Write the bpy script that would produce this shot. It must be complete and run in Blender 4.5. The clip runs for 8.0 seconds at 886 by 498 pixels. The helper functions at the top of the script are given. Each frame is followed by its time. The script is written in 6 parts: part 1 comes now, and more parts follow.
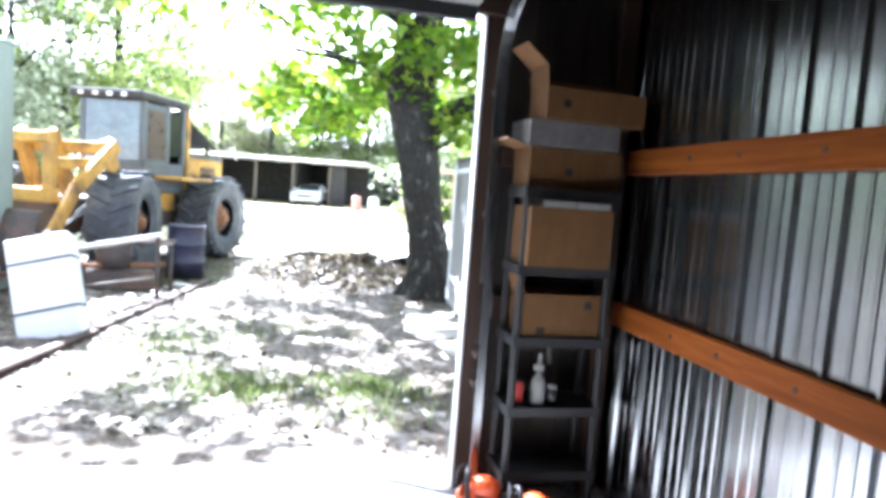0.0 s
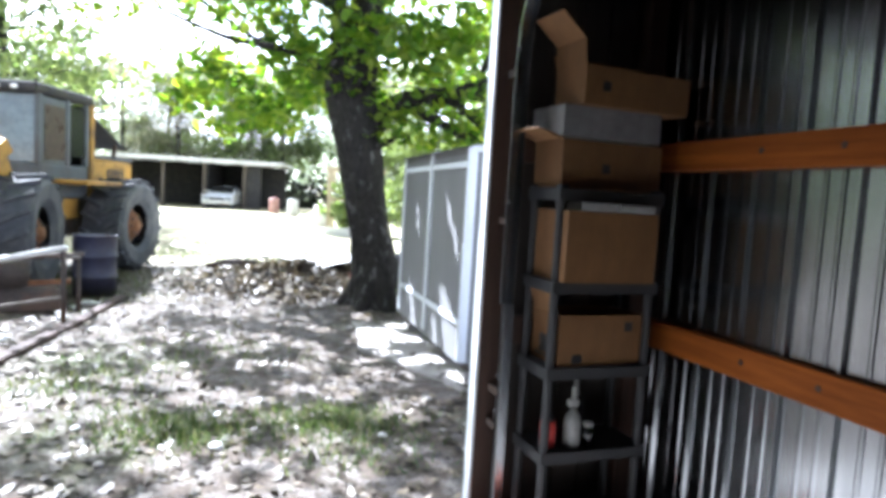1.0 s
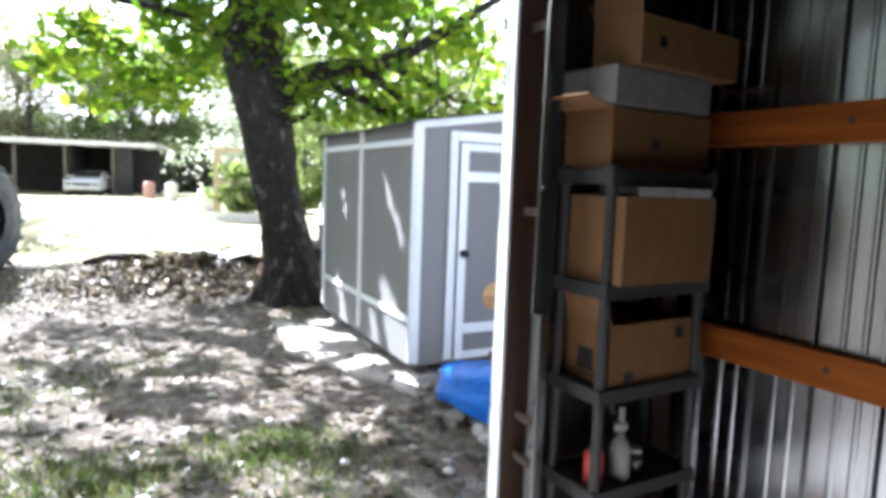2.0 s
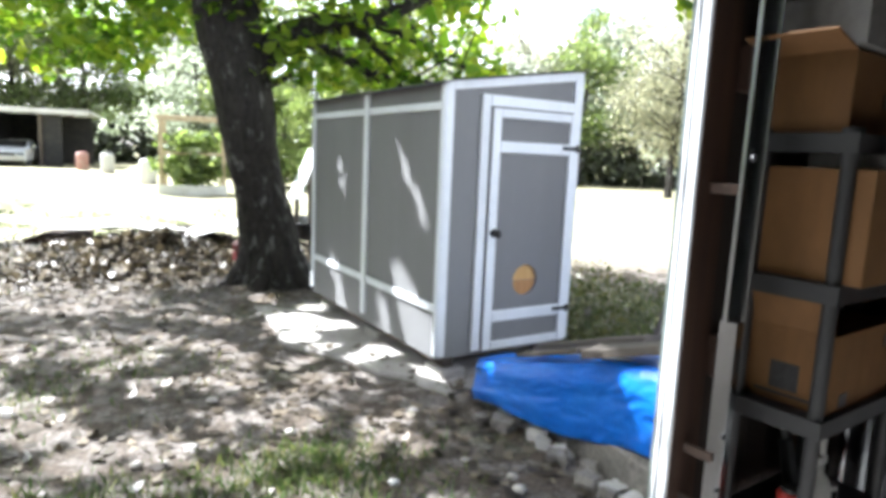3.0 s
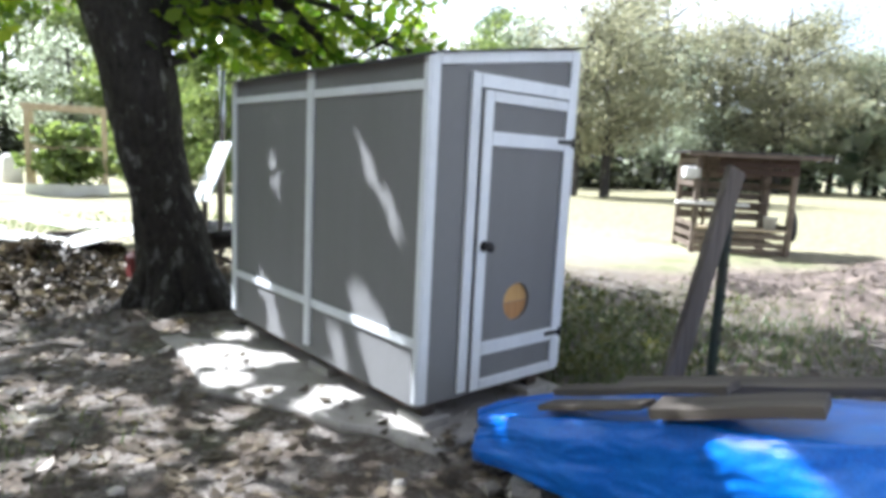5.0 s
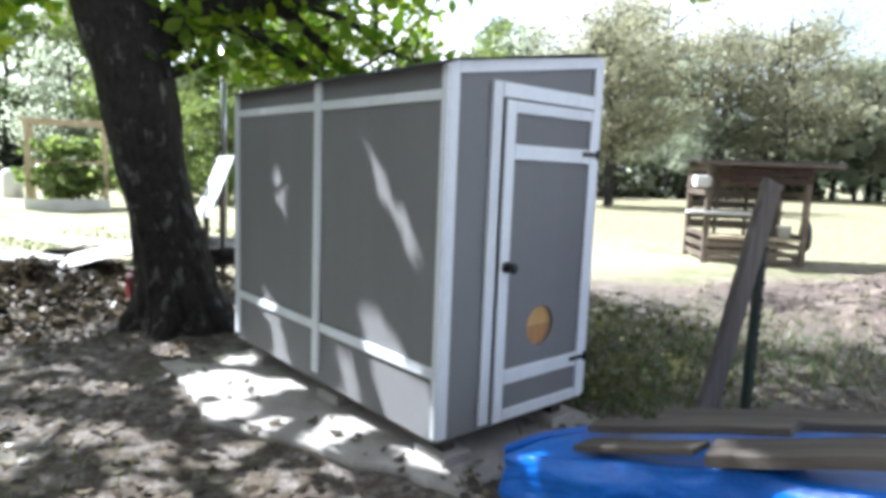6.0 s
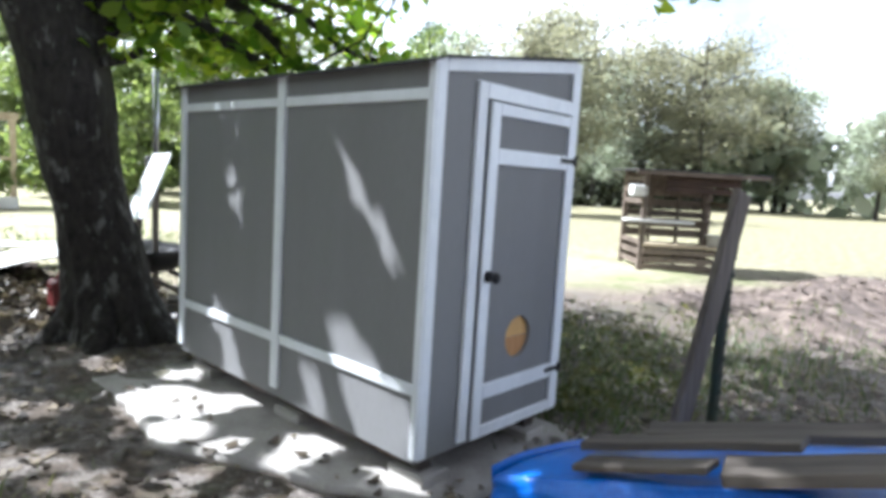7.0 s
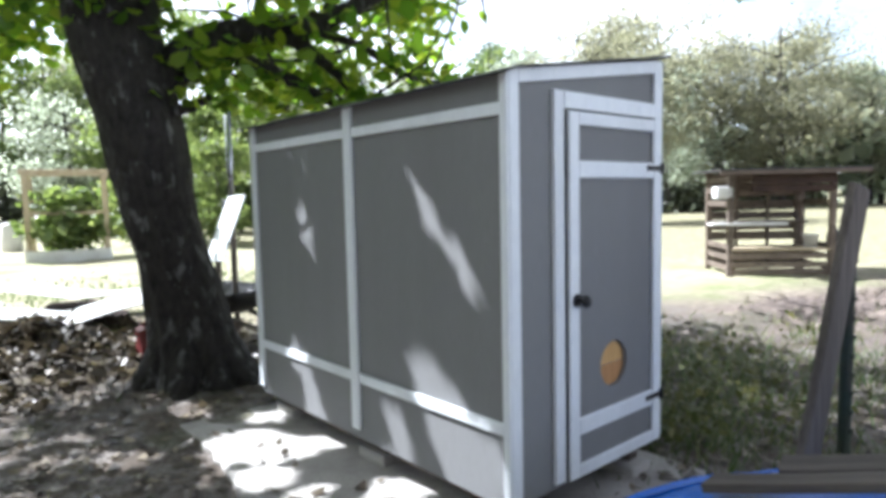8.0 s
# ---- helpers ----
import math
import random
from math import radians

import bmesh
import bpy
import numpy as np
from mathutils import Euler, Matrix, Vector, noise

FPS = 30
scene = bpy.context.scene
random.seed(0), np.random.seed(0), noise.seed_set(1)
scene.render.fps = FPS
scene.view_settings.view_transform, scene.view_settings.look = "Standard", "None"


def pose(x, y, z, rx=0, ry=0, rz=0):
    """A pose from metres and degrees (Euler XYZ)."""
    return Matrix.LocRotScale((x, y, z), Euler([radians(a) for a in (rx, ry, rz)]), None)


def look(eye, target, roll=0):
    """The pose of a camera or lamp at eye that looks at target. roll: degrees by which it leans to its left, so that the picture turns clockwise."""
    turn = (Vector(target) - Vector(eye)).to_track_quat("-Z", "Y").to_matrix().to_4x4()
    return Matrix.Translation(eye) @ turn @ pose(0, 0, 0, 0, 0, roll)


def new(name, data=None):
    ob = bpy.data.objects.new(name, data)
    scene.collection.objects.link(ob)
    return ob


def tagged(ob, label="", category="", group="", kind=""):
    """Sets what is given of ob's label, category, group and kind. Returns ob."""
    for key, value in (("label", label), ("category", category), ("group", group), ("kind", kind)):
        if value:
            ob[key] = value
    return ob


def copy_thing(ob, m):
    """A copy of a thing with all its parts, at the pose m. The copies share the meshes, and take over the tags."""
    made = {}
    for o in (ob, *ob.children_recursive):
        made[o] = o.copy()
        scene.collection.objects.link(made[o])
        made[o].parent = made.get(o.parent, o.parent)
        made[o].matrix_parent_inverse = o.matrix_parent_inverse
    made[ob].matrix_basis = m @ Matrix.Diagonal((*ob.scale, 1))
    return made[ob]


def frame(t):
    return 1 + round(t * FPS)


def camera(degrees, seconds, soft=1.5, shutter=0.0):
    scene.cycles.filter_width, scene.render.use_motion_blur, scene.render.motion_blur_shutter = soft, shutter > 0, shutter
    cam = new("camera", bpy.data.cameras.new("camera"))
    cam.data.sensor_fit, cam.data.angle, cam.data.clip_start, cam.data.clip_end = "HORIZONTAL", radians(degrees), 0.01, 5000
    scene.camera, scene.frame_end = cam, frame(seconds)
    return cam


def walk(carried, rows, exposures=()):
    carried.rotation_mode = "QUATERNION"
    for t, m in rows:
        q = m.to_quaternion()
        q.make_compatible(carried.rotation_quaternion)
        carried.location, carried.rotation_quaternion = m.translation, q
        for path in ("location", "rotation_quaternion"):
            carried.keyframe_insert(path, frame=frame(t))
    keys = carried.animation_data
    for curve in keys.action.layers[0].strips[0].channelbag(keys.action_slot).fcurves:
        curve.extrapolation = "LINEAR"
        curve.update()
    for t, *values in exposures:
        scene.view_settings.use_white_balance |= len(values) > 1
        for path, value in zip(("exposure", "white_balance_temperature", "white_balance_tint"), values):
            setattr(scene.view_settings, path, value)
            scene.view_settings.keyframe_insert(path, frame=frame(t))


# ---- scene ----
cam = camera(70.3, 8.0, soft=4.2)
METRES, EYE, TILT, LEAN, TURN = 4.428, 1.665, 0.0, 0.0, 0.0
ROWS = [
    (0.0, 0.0, 0.0, 0.0, 0.37, -5.1, -4.19),
    (0.5, -0.0432, 0.072, -0.0051, -2.59, -3.67, -1.6),
    (1.0, -0.0938, 0.1449, -0.0031, -7.26, -4.62, -3.35),
    (2.5, -0.2217, 0.3997, -0.0126, -20.67, -5.78, -1.75),
    (3.0, -0.265, 0.4737, -0.01, -22.63, -8.38, -2.38),
    (3.5, -0.2785, 0.5559, -0.0168, -23.4, -8.76, -1.34),
    (4.0, -0.2896, 0.6251, -0.0167, -24.0, -10.55, -2.37),
    (4.5, -0.3077, 0.6906, -0.0112, -30.86, -7.05, -1.87),
    (6.0, -0.261, 0.7812, -0.0138, -31.8, -7.3, -2.17),
    (6.5, -0.2767, 0.8222, -0.014, -37.05, -4.35, -0.65),
    (7.0, -0.288, 0.8502, -0.0179, -38.26, -6.57, -3.44),
    (7.5, -0.2763, 0.8711, -0.0171, -34.84, -4.18, 0.28),
    (8.0, -0.2654, 0.8944, -0.0169, -32.11, -4.76, 1.25),
]
path = [(t, pose(0, 0, EYE, TILT, LEAN, TURN) @ pose(METRES * x, METRES * y, METRES * z, 90 + pitch, roll, yaw)) for t, x, y, z, yaw, pitch, roll in ROWS]
path += [
    (1.2, look((-0.529, 0.781, 1.632), (-0.041, 2.713, 1.456), 2.5)),
    (2.3, look((-0.884, 1.587, 1.669), (-0.234, 3.466, 1.454), 1.9)),
    (4.7, look((-1.306, 3.114, 1.576), (-0.240, 4.782, 1.288), 3.0)),
    (5.8, look((-1.133, 3.397, 1.598), (-0.116, 5.100, 1.336), 1.7)),
]
path.sort(key=lambda row: row[0])
walk(cam, path, exposures=[
    (0.0, 3.55, 5400, 14), (0.5, 3.05, 5400, 14), (1.2, 2.5, 5550, 13), (2.3, 2.52, 5800, 12),
    (3.5, 2.0, 6000, 10), (4.5, 1.76, 5800, 11), (8.0, 1.62, 5750, 11)])

# ---- light ----
SUN = Vector((-0.44, 0.48, 0.76)).normalized()
world = bpy.data.worlds.new("sky")
scene.world = world
world.use_nodes = True
wn = world.node_tree.nodes
sky = wn.new("ShaderNodeTexSky")
sky.sky_type = "NISHITA"
sky.sun_disc = False
sky.sun_elevation = math.asin(SUN.z)
sky.sun_rotation = math.atan2(SUN.x, SUN.y)
sky.dust_density = 3.0
sky.ozone_density = 0.4
wn["Background"].inputs["Strength"].default_value = 0.037
haze = wn.new("ShaderNodeHueSaturation")
haze.inputs["Saturation"].default_value, haze.inputs["Value"].default_value = 0.7, 1.7
world.node_tree.links.new(sky.outputs[0], haze.inputs["Color"])
# thin bright cloud over the pale blue
cloud = wn.new("ShaderNodeHueSaturation")
cloud.inputs["Saturation"].default_value, cloud.inputs["Value"].default_value = 0.1, 2.8
world.node_tree.links.new(sky.outputs[0], cloud.inputs["Color"])
veil = wn.new("ShaderNodeTexNoise")
veil.inputs["Scale"].default_value, veil.inputs["Detail"].default_value = 3.2, 6.0
veil_edge = wn.new("ShaderNodeMapRange")
veil_edge.inputs[1].default_value, veil_edge.inputs[2].default_value = 0.34, 0.54
world.node_tree.links.new(wn.new("ShaderNodeTexCoord").outputs["Generated"], veil.inputs["Vector"])
world.node_tree.links.new(veil.outputs[0], veil_edge.inputs[0])
cover = wn.new("ShaderNodeMix")
cover.data_type = "RGBA"
world.node_tree.links.new(veil_edge.outputs[0], cover.inputs[0])
world.node_tree.links.new(haze.outputs[0], cover.inputs[6])
world.node_tree.links.new(cloud.outputs[0], cover.inputs[7])
# white haze low over the horizon all round
low = wn.new("ShaderNodeSeparateXYZ")
world.node_tree.links.new(wn["Texture Coordinate"].outputs["Generated"], low.inputs[0])
low_haze = wn.new("ShaderNodeMapRange")
low_haze.inputs[1].default_value, low_haze.inputs[2].default_value = 0.12, 0.5
low_haze.inputs[3].default_value, low_haze.inputs[4].default_value = 2.6, 0.75
world.node_tree.links.new(low.outputs[2], low_haze.inputs[0])
brighten = wn.new("ShaderNodeHueSaturation")
world.node_tree.links.new(low_haze.outputs[0], brighten.inputs["Value"])
world.node_tree.links.new(cover.outputs[2], brighten.inputs["Color"])
world.node_tree.links.new(brighten.outputs[0], wn["Background"].inputs["Color"])
lamp = bpy.data.lights.new("sun", "SUN")
lamp.energy, lamp.angle, lamp.color = 5.0, radians(0.53), (1.0, 0.975, 0.93)
sun = new("sun", lamp)
sun.matrix_world = look(SUN * 60, (0, 0, 0))


# ---- materials ----
def node(tree, kind, **inputs):
    n = tree.nodes.new(kind)
    for key, value in inputs.items():
        n.inputs[key.replace("_", " ")].default_value = value
    return n


def ramp(tree, fac, stops):
    r = tree.nodes.new("ShaderNodeValToRGB")
    e = r.color_ramp.elements
    while len(e) < len(stops):
        e.new(0.5)
    for i, (p, c) in enumerate(stops):
        e[i].position, e[i].color = p, (*c, 1)
    tree.links.new(fac, r.inputs[0])
    return r.outputs[0]


def mix(tree, fac, a, b, blend="MIX"):
    m = tree.nodes.new("ShaderNodeMix")
    m.data_type, m.blend_type = "RGBA", blend
    for sock, v in ((m.inputs[0], fac), (m.inputs[6], a), (m.inputs[7], b)):
        if isinstance(v, (int, float)):
            sock.default_value = v
        elif isinstance(v, tuple):
            sock.default_value = (*v, 1)
        else:
            tree.links.new(v, sock)
    return m.outputs[2]


def surf(name, dark, light, stain=None, fine=40.0, coarse=2.5, rough=0.7, bump=0.3, metal=0.0, stretch=(1, 1, 1), amount=0.6, vary=0.12, depth=0.004, edge=(0.45, 0.7)):
    """Two scales of noise between two colours, a stain colour on the coarse one, a bump and piece-by-piece variation."""
    m = bpy.data.materials.new(name)
    m.use_nodes = True
    t = m.node_tree
    b = t.nodes["Principled BSDF"]
    tc = t.nodes.new("ShaderNodeTexCoord")
    mp = t.nodes.new("ShaderNodeMapping")
    mp.inputs["Scale"].default_value = stretch
    t.links.new(tc.outputs["Object"], mp.inputs[0])
    n1 = node(t, "ShaderNodeTexNoise", Scale=fine, Detail=5.0, Roughness=0.65)
    n2 = node(t, "ShaderNodeTexNoise", Scale=coarse, Detail=4.0, Roughness=0.6)
    t.links.new(mp.outputs[0], n1.inputs["Vector"])
    t.links.new(mp.outputs[0], n2.inputs["Vector"])
    c = ramp(t, n1.outputs[0], [(0.3, dark), (0.72, light)])
    if stain:
        f = ramp(t, n2.outputs[0], [(edge[0], (0, 0, 0)), (edge[1], (amount,) * 3)])
        c = mix(t, f, c, stain)
    info = t.nodes.new("ShaderNodeObjectInfo")
    hsv = t.nodes.new("ShaderNodeHueSaturation")
    mr = node(t, "ShaderNodeMapRange")
    mr.inputs[3].default_value, mr.inputs[4].default_value = 1 - vary, 1 + vary
    t.links.new(info.outputs["Random"], mr.inputs[0])
    t.links.new(mr.outputs[0], hsv.inputs["Value"])
    t.links.new(c, hsv.inputs["Color"])
    t.links.new(hsv.outputs[0], b.inputs["Base Color"])
    rr = node(t, "ShaderNodeMapRange")
    rr.inputs[3].default_value, rr.inputs[4].default_value = max(rough - 0.12, 0.03), min(rough + 0.12, 1)
    t.links.new(n2.outputs[0], rr.inputs[0])
    t.links.new(rr.outputs[0], b.inputs["Roughness"])
    b.inputs["Metallic"].default_value = metal
    if bump:
        bp = node(t, "ShaderNodeBump", Strength=bump, Distance=depth)
        t.links.new(n1.outputs[0], bp.inputs["Height"])
        t.links.new(bp.outputs[0], b.inputs["Normal"])
    return m


def leafy(name, a, b_, c_, through_light=0.45, shine=(1.9, 1.9, 0.75)):
    """Leaves that let light through, each a little different."""
    m = bpy.data.materials.new(name)
    m.use_nodes = True
    t = m.node_tree
    b = t.nodes["Principled BSDF"]
    geo = t.nodes.new("ShaderNodeNewGeometry")
    col = ramp(t, geo.outputs["Random Per Island"], [(0.0, a), (0.55, b_), (1.0, c_)])
    t.links.new(col, b.inputs["Base Color"])
    b.inputs["Roughness"].default_value = 0.45
    tr = t.nodes.new("ShaderNodeBsdfTranslucent")
    lit = mix(t, 1.0, col, shine, "MULTIPLY")
    t.links.new(lit, tr.inputs["Color"])
    ms = t.nodes.new("ShaderNodeMixShader")
    ms.inputs[0].default_value = through_light
    t.links.new(b.outputs[0], ms.inputs[1])
    t.links.new(tr.outputs[0], ms.inputs[2])
    t.links.new(ms.outputs[0], t.nodes["Material Output"].inputs[0])
    return m


def ground_material():
    """Sandy dirt with leaf litter near the tree, pale grass on the field beyond."""
    m = bpy.data.materials.new("ground")
    m.use_nodes = True
    t = m.node_tree
    b = t.nodes["Principled BSDF"]
    tc = t.nodes.new("ShaderNodeTexCoord")
    fine = node(t, "ShaderNodeTexNoise", Scale=38.0, Detail=6.0, Roughness=0.7)
    mid = node(t, "ShaderNodeTexNoise", Scale=4.2, Detail=7.0, Roughness=0.72)
    big = node(t, "ShaderNodeTexNoise", Scale=0.55, Detail=4.0, Roughness=0.6)
    for n in (fine, mid, big):
        t.links.new(tc.outputs["Object"], n.inputs["Vector"])
    dirt = ramp(t, fine.outputs[0], [(0.25, (0.05, 0.043, 0.037)), (0.48, (0.16, 0.141, 0.126)), (0.75, (0.4, 0.365, 0.33))])
    litter = ramp(t, fine.outputs[0], [(0.3, (0.032, 0.026, 0.02)), (0.7, (0.14, 0.105, 0.078))])
    dirt = mix(t, ramp(t, mid.outputs[0], [(0.45, (0, 0, 0)), (0.54, (0.92,) * 3)]), dirt, litter)
    grass = ramp(t, fine.outputs[0], [(0.3, (0.035, 0.06, 0.018)), (0.75, (0.13, 0.16, 0.06))])
    dirt = mix(t, ramp(t, big.outputs[0], [(0.56, (0, 0, 0)), (0.66, (0.6,) * 3)]), dirt, grass)
    # brown dirt of the eastern mound, with its dappled shade mixed into the colour
    shaded_soil = ramp(t, mid.outputs[0], [(0.35, (0.06, 0.045, 0.038)), (0.5, (0.13, 0.1, 0.085)), (0.68, (0.32, 0.26, 0.22))])
    spot = t.nodes.new("ShaderNodeVectorMath")
    spot.operation = "DISTANCE"
    spot.inputs[1].default_value = (9.5, 7.6, 0)
    t.links.new(tc.outputs["Object"], spot.inputs[0])
    heap_edge = node(t, "ShaderNodeMapRange")
    heap_edge.inputs[1].default_value, heap_edge.inputs[2].default_value = 3.2, 4.6
    heap_edge.inputs[3].default_value, heap_edge.inputs[4].default_value = 0.9, 0.0
    t.links.new(spot.outputs["Value"], heap_edge.inputs[0])
    dirt = mix(t, heap_edge.outputs[0], dirt, shaded_soil)
    field = ramp(t, mid.outputs[0], [(0.3, (0.26, 0.24, 0.15)), (0.7, (0.42, 0.385, 0.26))])
    field = mix(t, ramp(t, big.outputs[0], [(0.5, (0, 0, 0)), (0.65, (0.75,) * 3)]), field, (0.16, 0.2, 0.07))
    sep = t.nodes.new("ShaderNodeSeparateXYZ")
    t.links.new(tc.outputs["Object"], sep.inputs[0])
    far = node(t, "ShaderNodeMapRange")
    far.inputs[1].default_value, far.inputs[2].default_value = 12.5, 15.5
    wob = t.nodes.new("ShaderNodeMath")
    wob.operation = "MULTIPLY_ADD"
    wob.inputs[1].default_value = 4.0
    t.links.new(big.outputs[0], wob.inputs[0])
    slant = t.nodes.new("ShaderNodeMath")
    slant.operation = "MULTIPLY_ADD"
    slant.inputs[1].default_value = 0.25
    t.links.new(sep.outputs[0], slant.inputs[0])
    t.links.new(sep.outputs[1], slant.inputs[2])
    t.links.new(slant.outputs[0], wob.inputs[2])
    t.links.new(wob.outputs[0], far.inputs[0])
    # greener grass out on the open field to the east
    east = node(t, "ShaderNodeMapRange")
    east.inputs[1].default_value, east.inputs[2].default_value = 12.0, 17.0
    across = t.nodes.new("ShaderNodeVectorMath")
    across.operation = "DOT_PRODUCT"
    across.inputs[1].default_value = (0.9, 0.35, 0)
    t.links.new(tc.outputs["Object"], across.inputs[0])
    t.links.new(across.outputs["Value"], east.inputs[0])
    meadow = ramp(t, mid.outputs[0], [(0.38, (0.14, 0.14, 0.065)), (0.62, (0.36, 0.325, 0.21))])
    field = mix(t, east.outputs[0], field, meadow)
    t.links.new(mix(t, far.outputs[0], dirt, field), b.inputs["Base Color"])
    b.inputs["Roughness"].default_value = 0.95
    bp = node(t, "ShaderNodeBump", Strength=0.8, Distance=0.03)
    t.links.new(fine.outputs[0], bp.inputs["Height"])
    t.links.new(bp.outputs[0], b.inputs["Normal"])
    return m


def glassy(name, tint, rough):
    m = bpy.data.materials.new(name)
    m.use_nodes = True
    b = m.node_tree.nodes["Principled BSDF"]
    b.inputs["Base Color"].default_value = (*tint, 1)
    b.inputs["Roughness"].default_value = rough
    b.inputs["Transmission Weight"].default_value = 0.6
    return m


M_GROUND = ground_material()
M_CONCRETE = surf("concrete", (0.36, 0.35, 0.33), (0.5, 0.48, 0.45), (0.27, 0.25, 0.22), 60, 1.8, 0.85, 0.25)
M_FLOOR = surf("dirty_concrete", (0.33, 0.32, 0.305), (0.45, 0.435, 0.415), (0.24, 0.23, 0.215), 50, 1.8, 0.8, 0.25)
M_STEEL = surf("galvanised_steel", (0.22, 0.228, 0.237), (0.32, 0.33, 0.342), (0.18, 0.187, 0.194), 14, 1.4, 0.22, 0, 1.0, (1, 1, 0.06), 0.5, 0.06)
M_GIRT = surf("pine_board", (0.145, 0.036, 0.004), (0.31, 0.09, 0.01), (0.07, 0.016, 0.003), 30, 3.4, 0.8, 0.3, 0, (1, 0.06, 1), 0.85)
M_GIRT.node_tree.nodes["Principled BSDF"].inputs["Specular IOR Level"].default_value = 0.15
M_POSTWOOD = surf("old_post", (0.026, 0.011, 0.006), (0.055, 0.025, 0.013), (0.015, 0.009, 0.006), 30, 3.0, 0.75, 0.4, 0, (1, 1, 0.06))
M_DARKBOARD = surf("shade_dark_board", (0.012, 0.01, 0.008), (0.03, 0.024, 0.02), (0.045, 0.035, 0.028), 30, 3.0, 0.85, 0.4, 0, (1, 1, 0.06))
M_GREYWOOD = surf("weathered_wood", (0.09, 0.077, 0.064), (0.2, 0.172, 0.148), (0.06, 0.05, 0.042), 30, 2.5, 0.85, 0.5, 0, (0.07, 1, 1), 0.6)
M_GREYWOOD_UP = surf("weathered_upright", (0.085, 0.068, 0.058), (0.2, 0.172, 0.145), (0.05, 0.04, 0.032), 30, 2.5, 0.85, 0.5, 0, (1, 1, 0.07), 0.6)
M_WHITE = surf("white_paint", (0.7, 0.74, 0.78), (0.82, 0.85, 0.88), (0.55, 0.57, 0.58), 70, 3.5, 0.55, 0.15, 0, (1, 1, 0.2), 0.35, 0.04)
M_DOORIN = surf("dimmed_door_inside", (0.26, 0.255, 0.245), (0.36, 0.35, 0.335), (0.18, 0.17, 0.16), 30, 2.0, 0.7, 0.1)
M_GREY = surf("grey_paint", (0.185, 0.187, 0.19), (0.215, 0.217, 0.222), (0.165, 0.163, 0.162), 110, 1.6, 0.75, 0.35, 0, (1, 1, 0.12), 0.5, 0.04)
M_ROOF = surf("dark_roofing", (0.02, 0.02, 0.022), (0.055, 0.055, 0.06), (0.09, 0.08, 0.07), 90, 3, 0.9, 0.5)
M_BLACK = surf("black_iron", (0.012, 0.012, 0.013), (0.03, 0.03, 0.032), None, 60, 3, 0.45, 0.1, 0.4)
M_BARE = surf("bare_plywood", (0.5, 0.29, 0.1), (0.66, 0.42, 0.17), (0.4, 0.2, 0.06), 40, 6, 0.7, 0.2, 0, (1, 1, 0.15))
M_BARE_DARK = surf("brown_plywood", (0.34, 0.17, 0.06), (0.46, 0.25, 0.1), (0.26, 0.12, 0.04), 40, 6, 0.7, 0.2, 0, (1, 1, 0.15))
M_PALEWOOD = surf("pale_timber", (0.42, 0.34, 0.23), (0.58, 0.49, 0.35), (0.3, 0.22, 0.13), 30, 4, 0.8, 0.3)
M_PLANK = surf("old_plank", (0.03, 0.025, 0.021), (0.085, 0.07, 0.058), (0.14, 0.12, 0.1), 30, 2.2, 0.85, 0.6, 0, (0.07, 1, 1), 0.6, 0.25)
M_DARKRED = surf("dull_red", (0.1, 0.01, 0.01), (0.15, 0.018, 0.018), (0.1, 0.02, 0.018), 30, 4, 0.55, 0.1)
M_CARD = surf("cardboard", (0.1, 0.046, 0.012), (0.145, 0.069, 0.02), (0.075, 0.032, 0.009), 14, 2.2, 0.85, 0.12, 0, (1, 1, 0.5), 0.5, 0.1)
M_PAPER = surf("white_carton", (0.21, 0.21, 0.2), (0.29, 0.29, 0.275), (0.15, 0.15, 0.14), 30, 4, 0.7, 0.05)
M_TRAY = surf("grey_carton", (0.11, 0.108, 0.104), (0.17, 0.168, 0.16), (0.075, 0.072, 0.07), 20, 3, 0.6, 0.05)
M_PLASTIC = surf("dark_plastic", (0.009, 0.0095, 0.011), (0.016, 0.0165, 0.018), (0.024, 0.024, 0.024), 120, 5, 0.6, 0.15)
M_TARP = surf("blue_tarp", (0.004, 0.1, 0.5), (0.01, 0.16, 0.68), (0.03, 0.24, 0.78), 55, 4.0, 0.36, 0.35, 0, (1, 1, 1), 0.5, 0.03, 0.006)
M_YELLOW = surf("loader_yellow", (0.36, 0.19, 0.025), (0.5, 0.28, 0.05), (0.1, 0.05, 0.022), 18, 2.6, 0.6, 0.25, 0, (1, 1, 1), 0.9)
M_RUST = surf("rust", (0.12, 0.05, 0.022), (0.27, 0.12, 0.055), (0.07, 0.035, 0.02), 30, 4, 0.85, 0.5)
M_DARKIRON = surf("greasy_iron", (0.03, 0.026, 0.024), (0.085, 0.065, 0.055), (0.15, 0.08, 0.045), 25, 3, 0.7, 0.4)
M_TYRE = surf("tyre_rubber", (0.028, 0.031, 0.038), (0.07, 0.076, 0.09), (0.15, 0.145, 0.14), 30, 3, 0.8, 0.4, 0, (1, 1, 1), 0.55)
M_CABGREY = surf("faded_cab_paint", (0.075, 0.088, 0.1), (0.13, 0.147, 0.163), (0.08, 0.066, 0.056), 20, 2.5, 0.6, 0.2, 0, (1, 1, 0.4), 0.7)
M_GLASS = glassy("dusty_glass", (0.5, 0.56, 0.6), 0.2)
M_DARKGLASS = surf("dark_window", (0.012, 0.014, 0.016), (0.03, 0.03, 0.032), None, 8, 2, 0.12, 0)
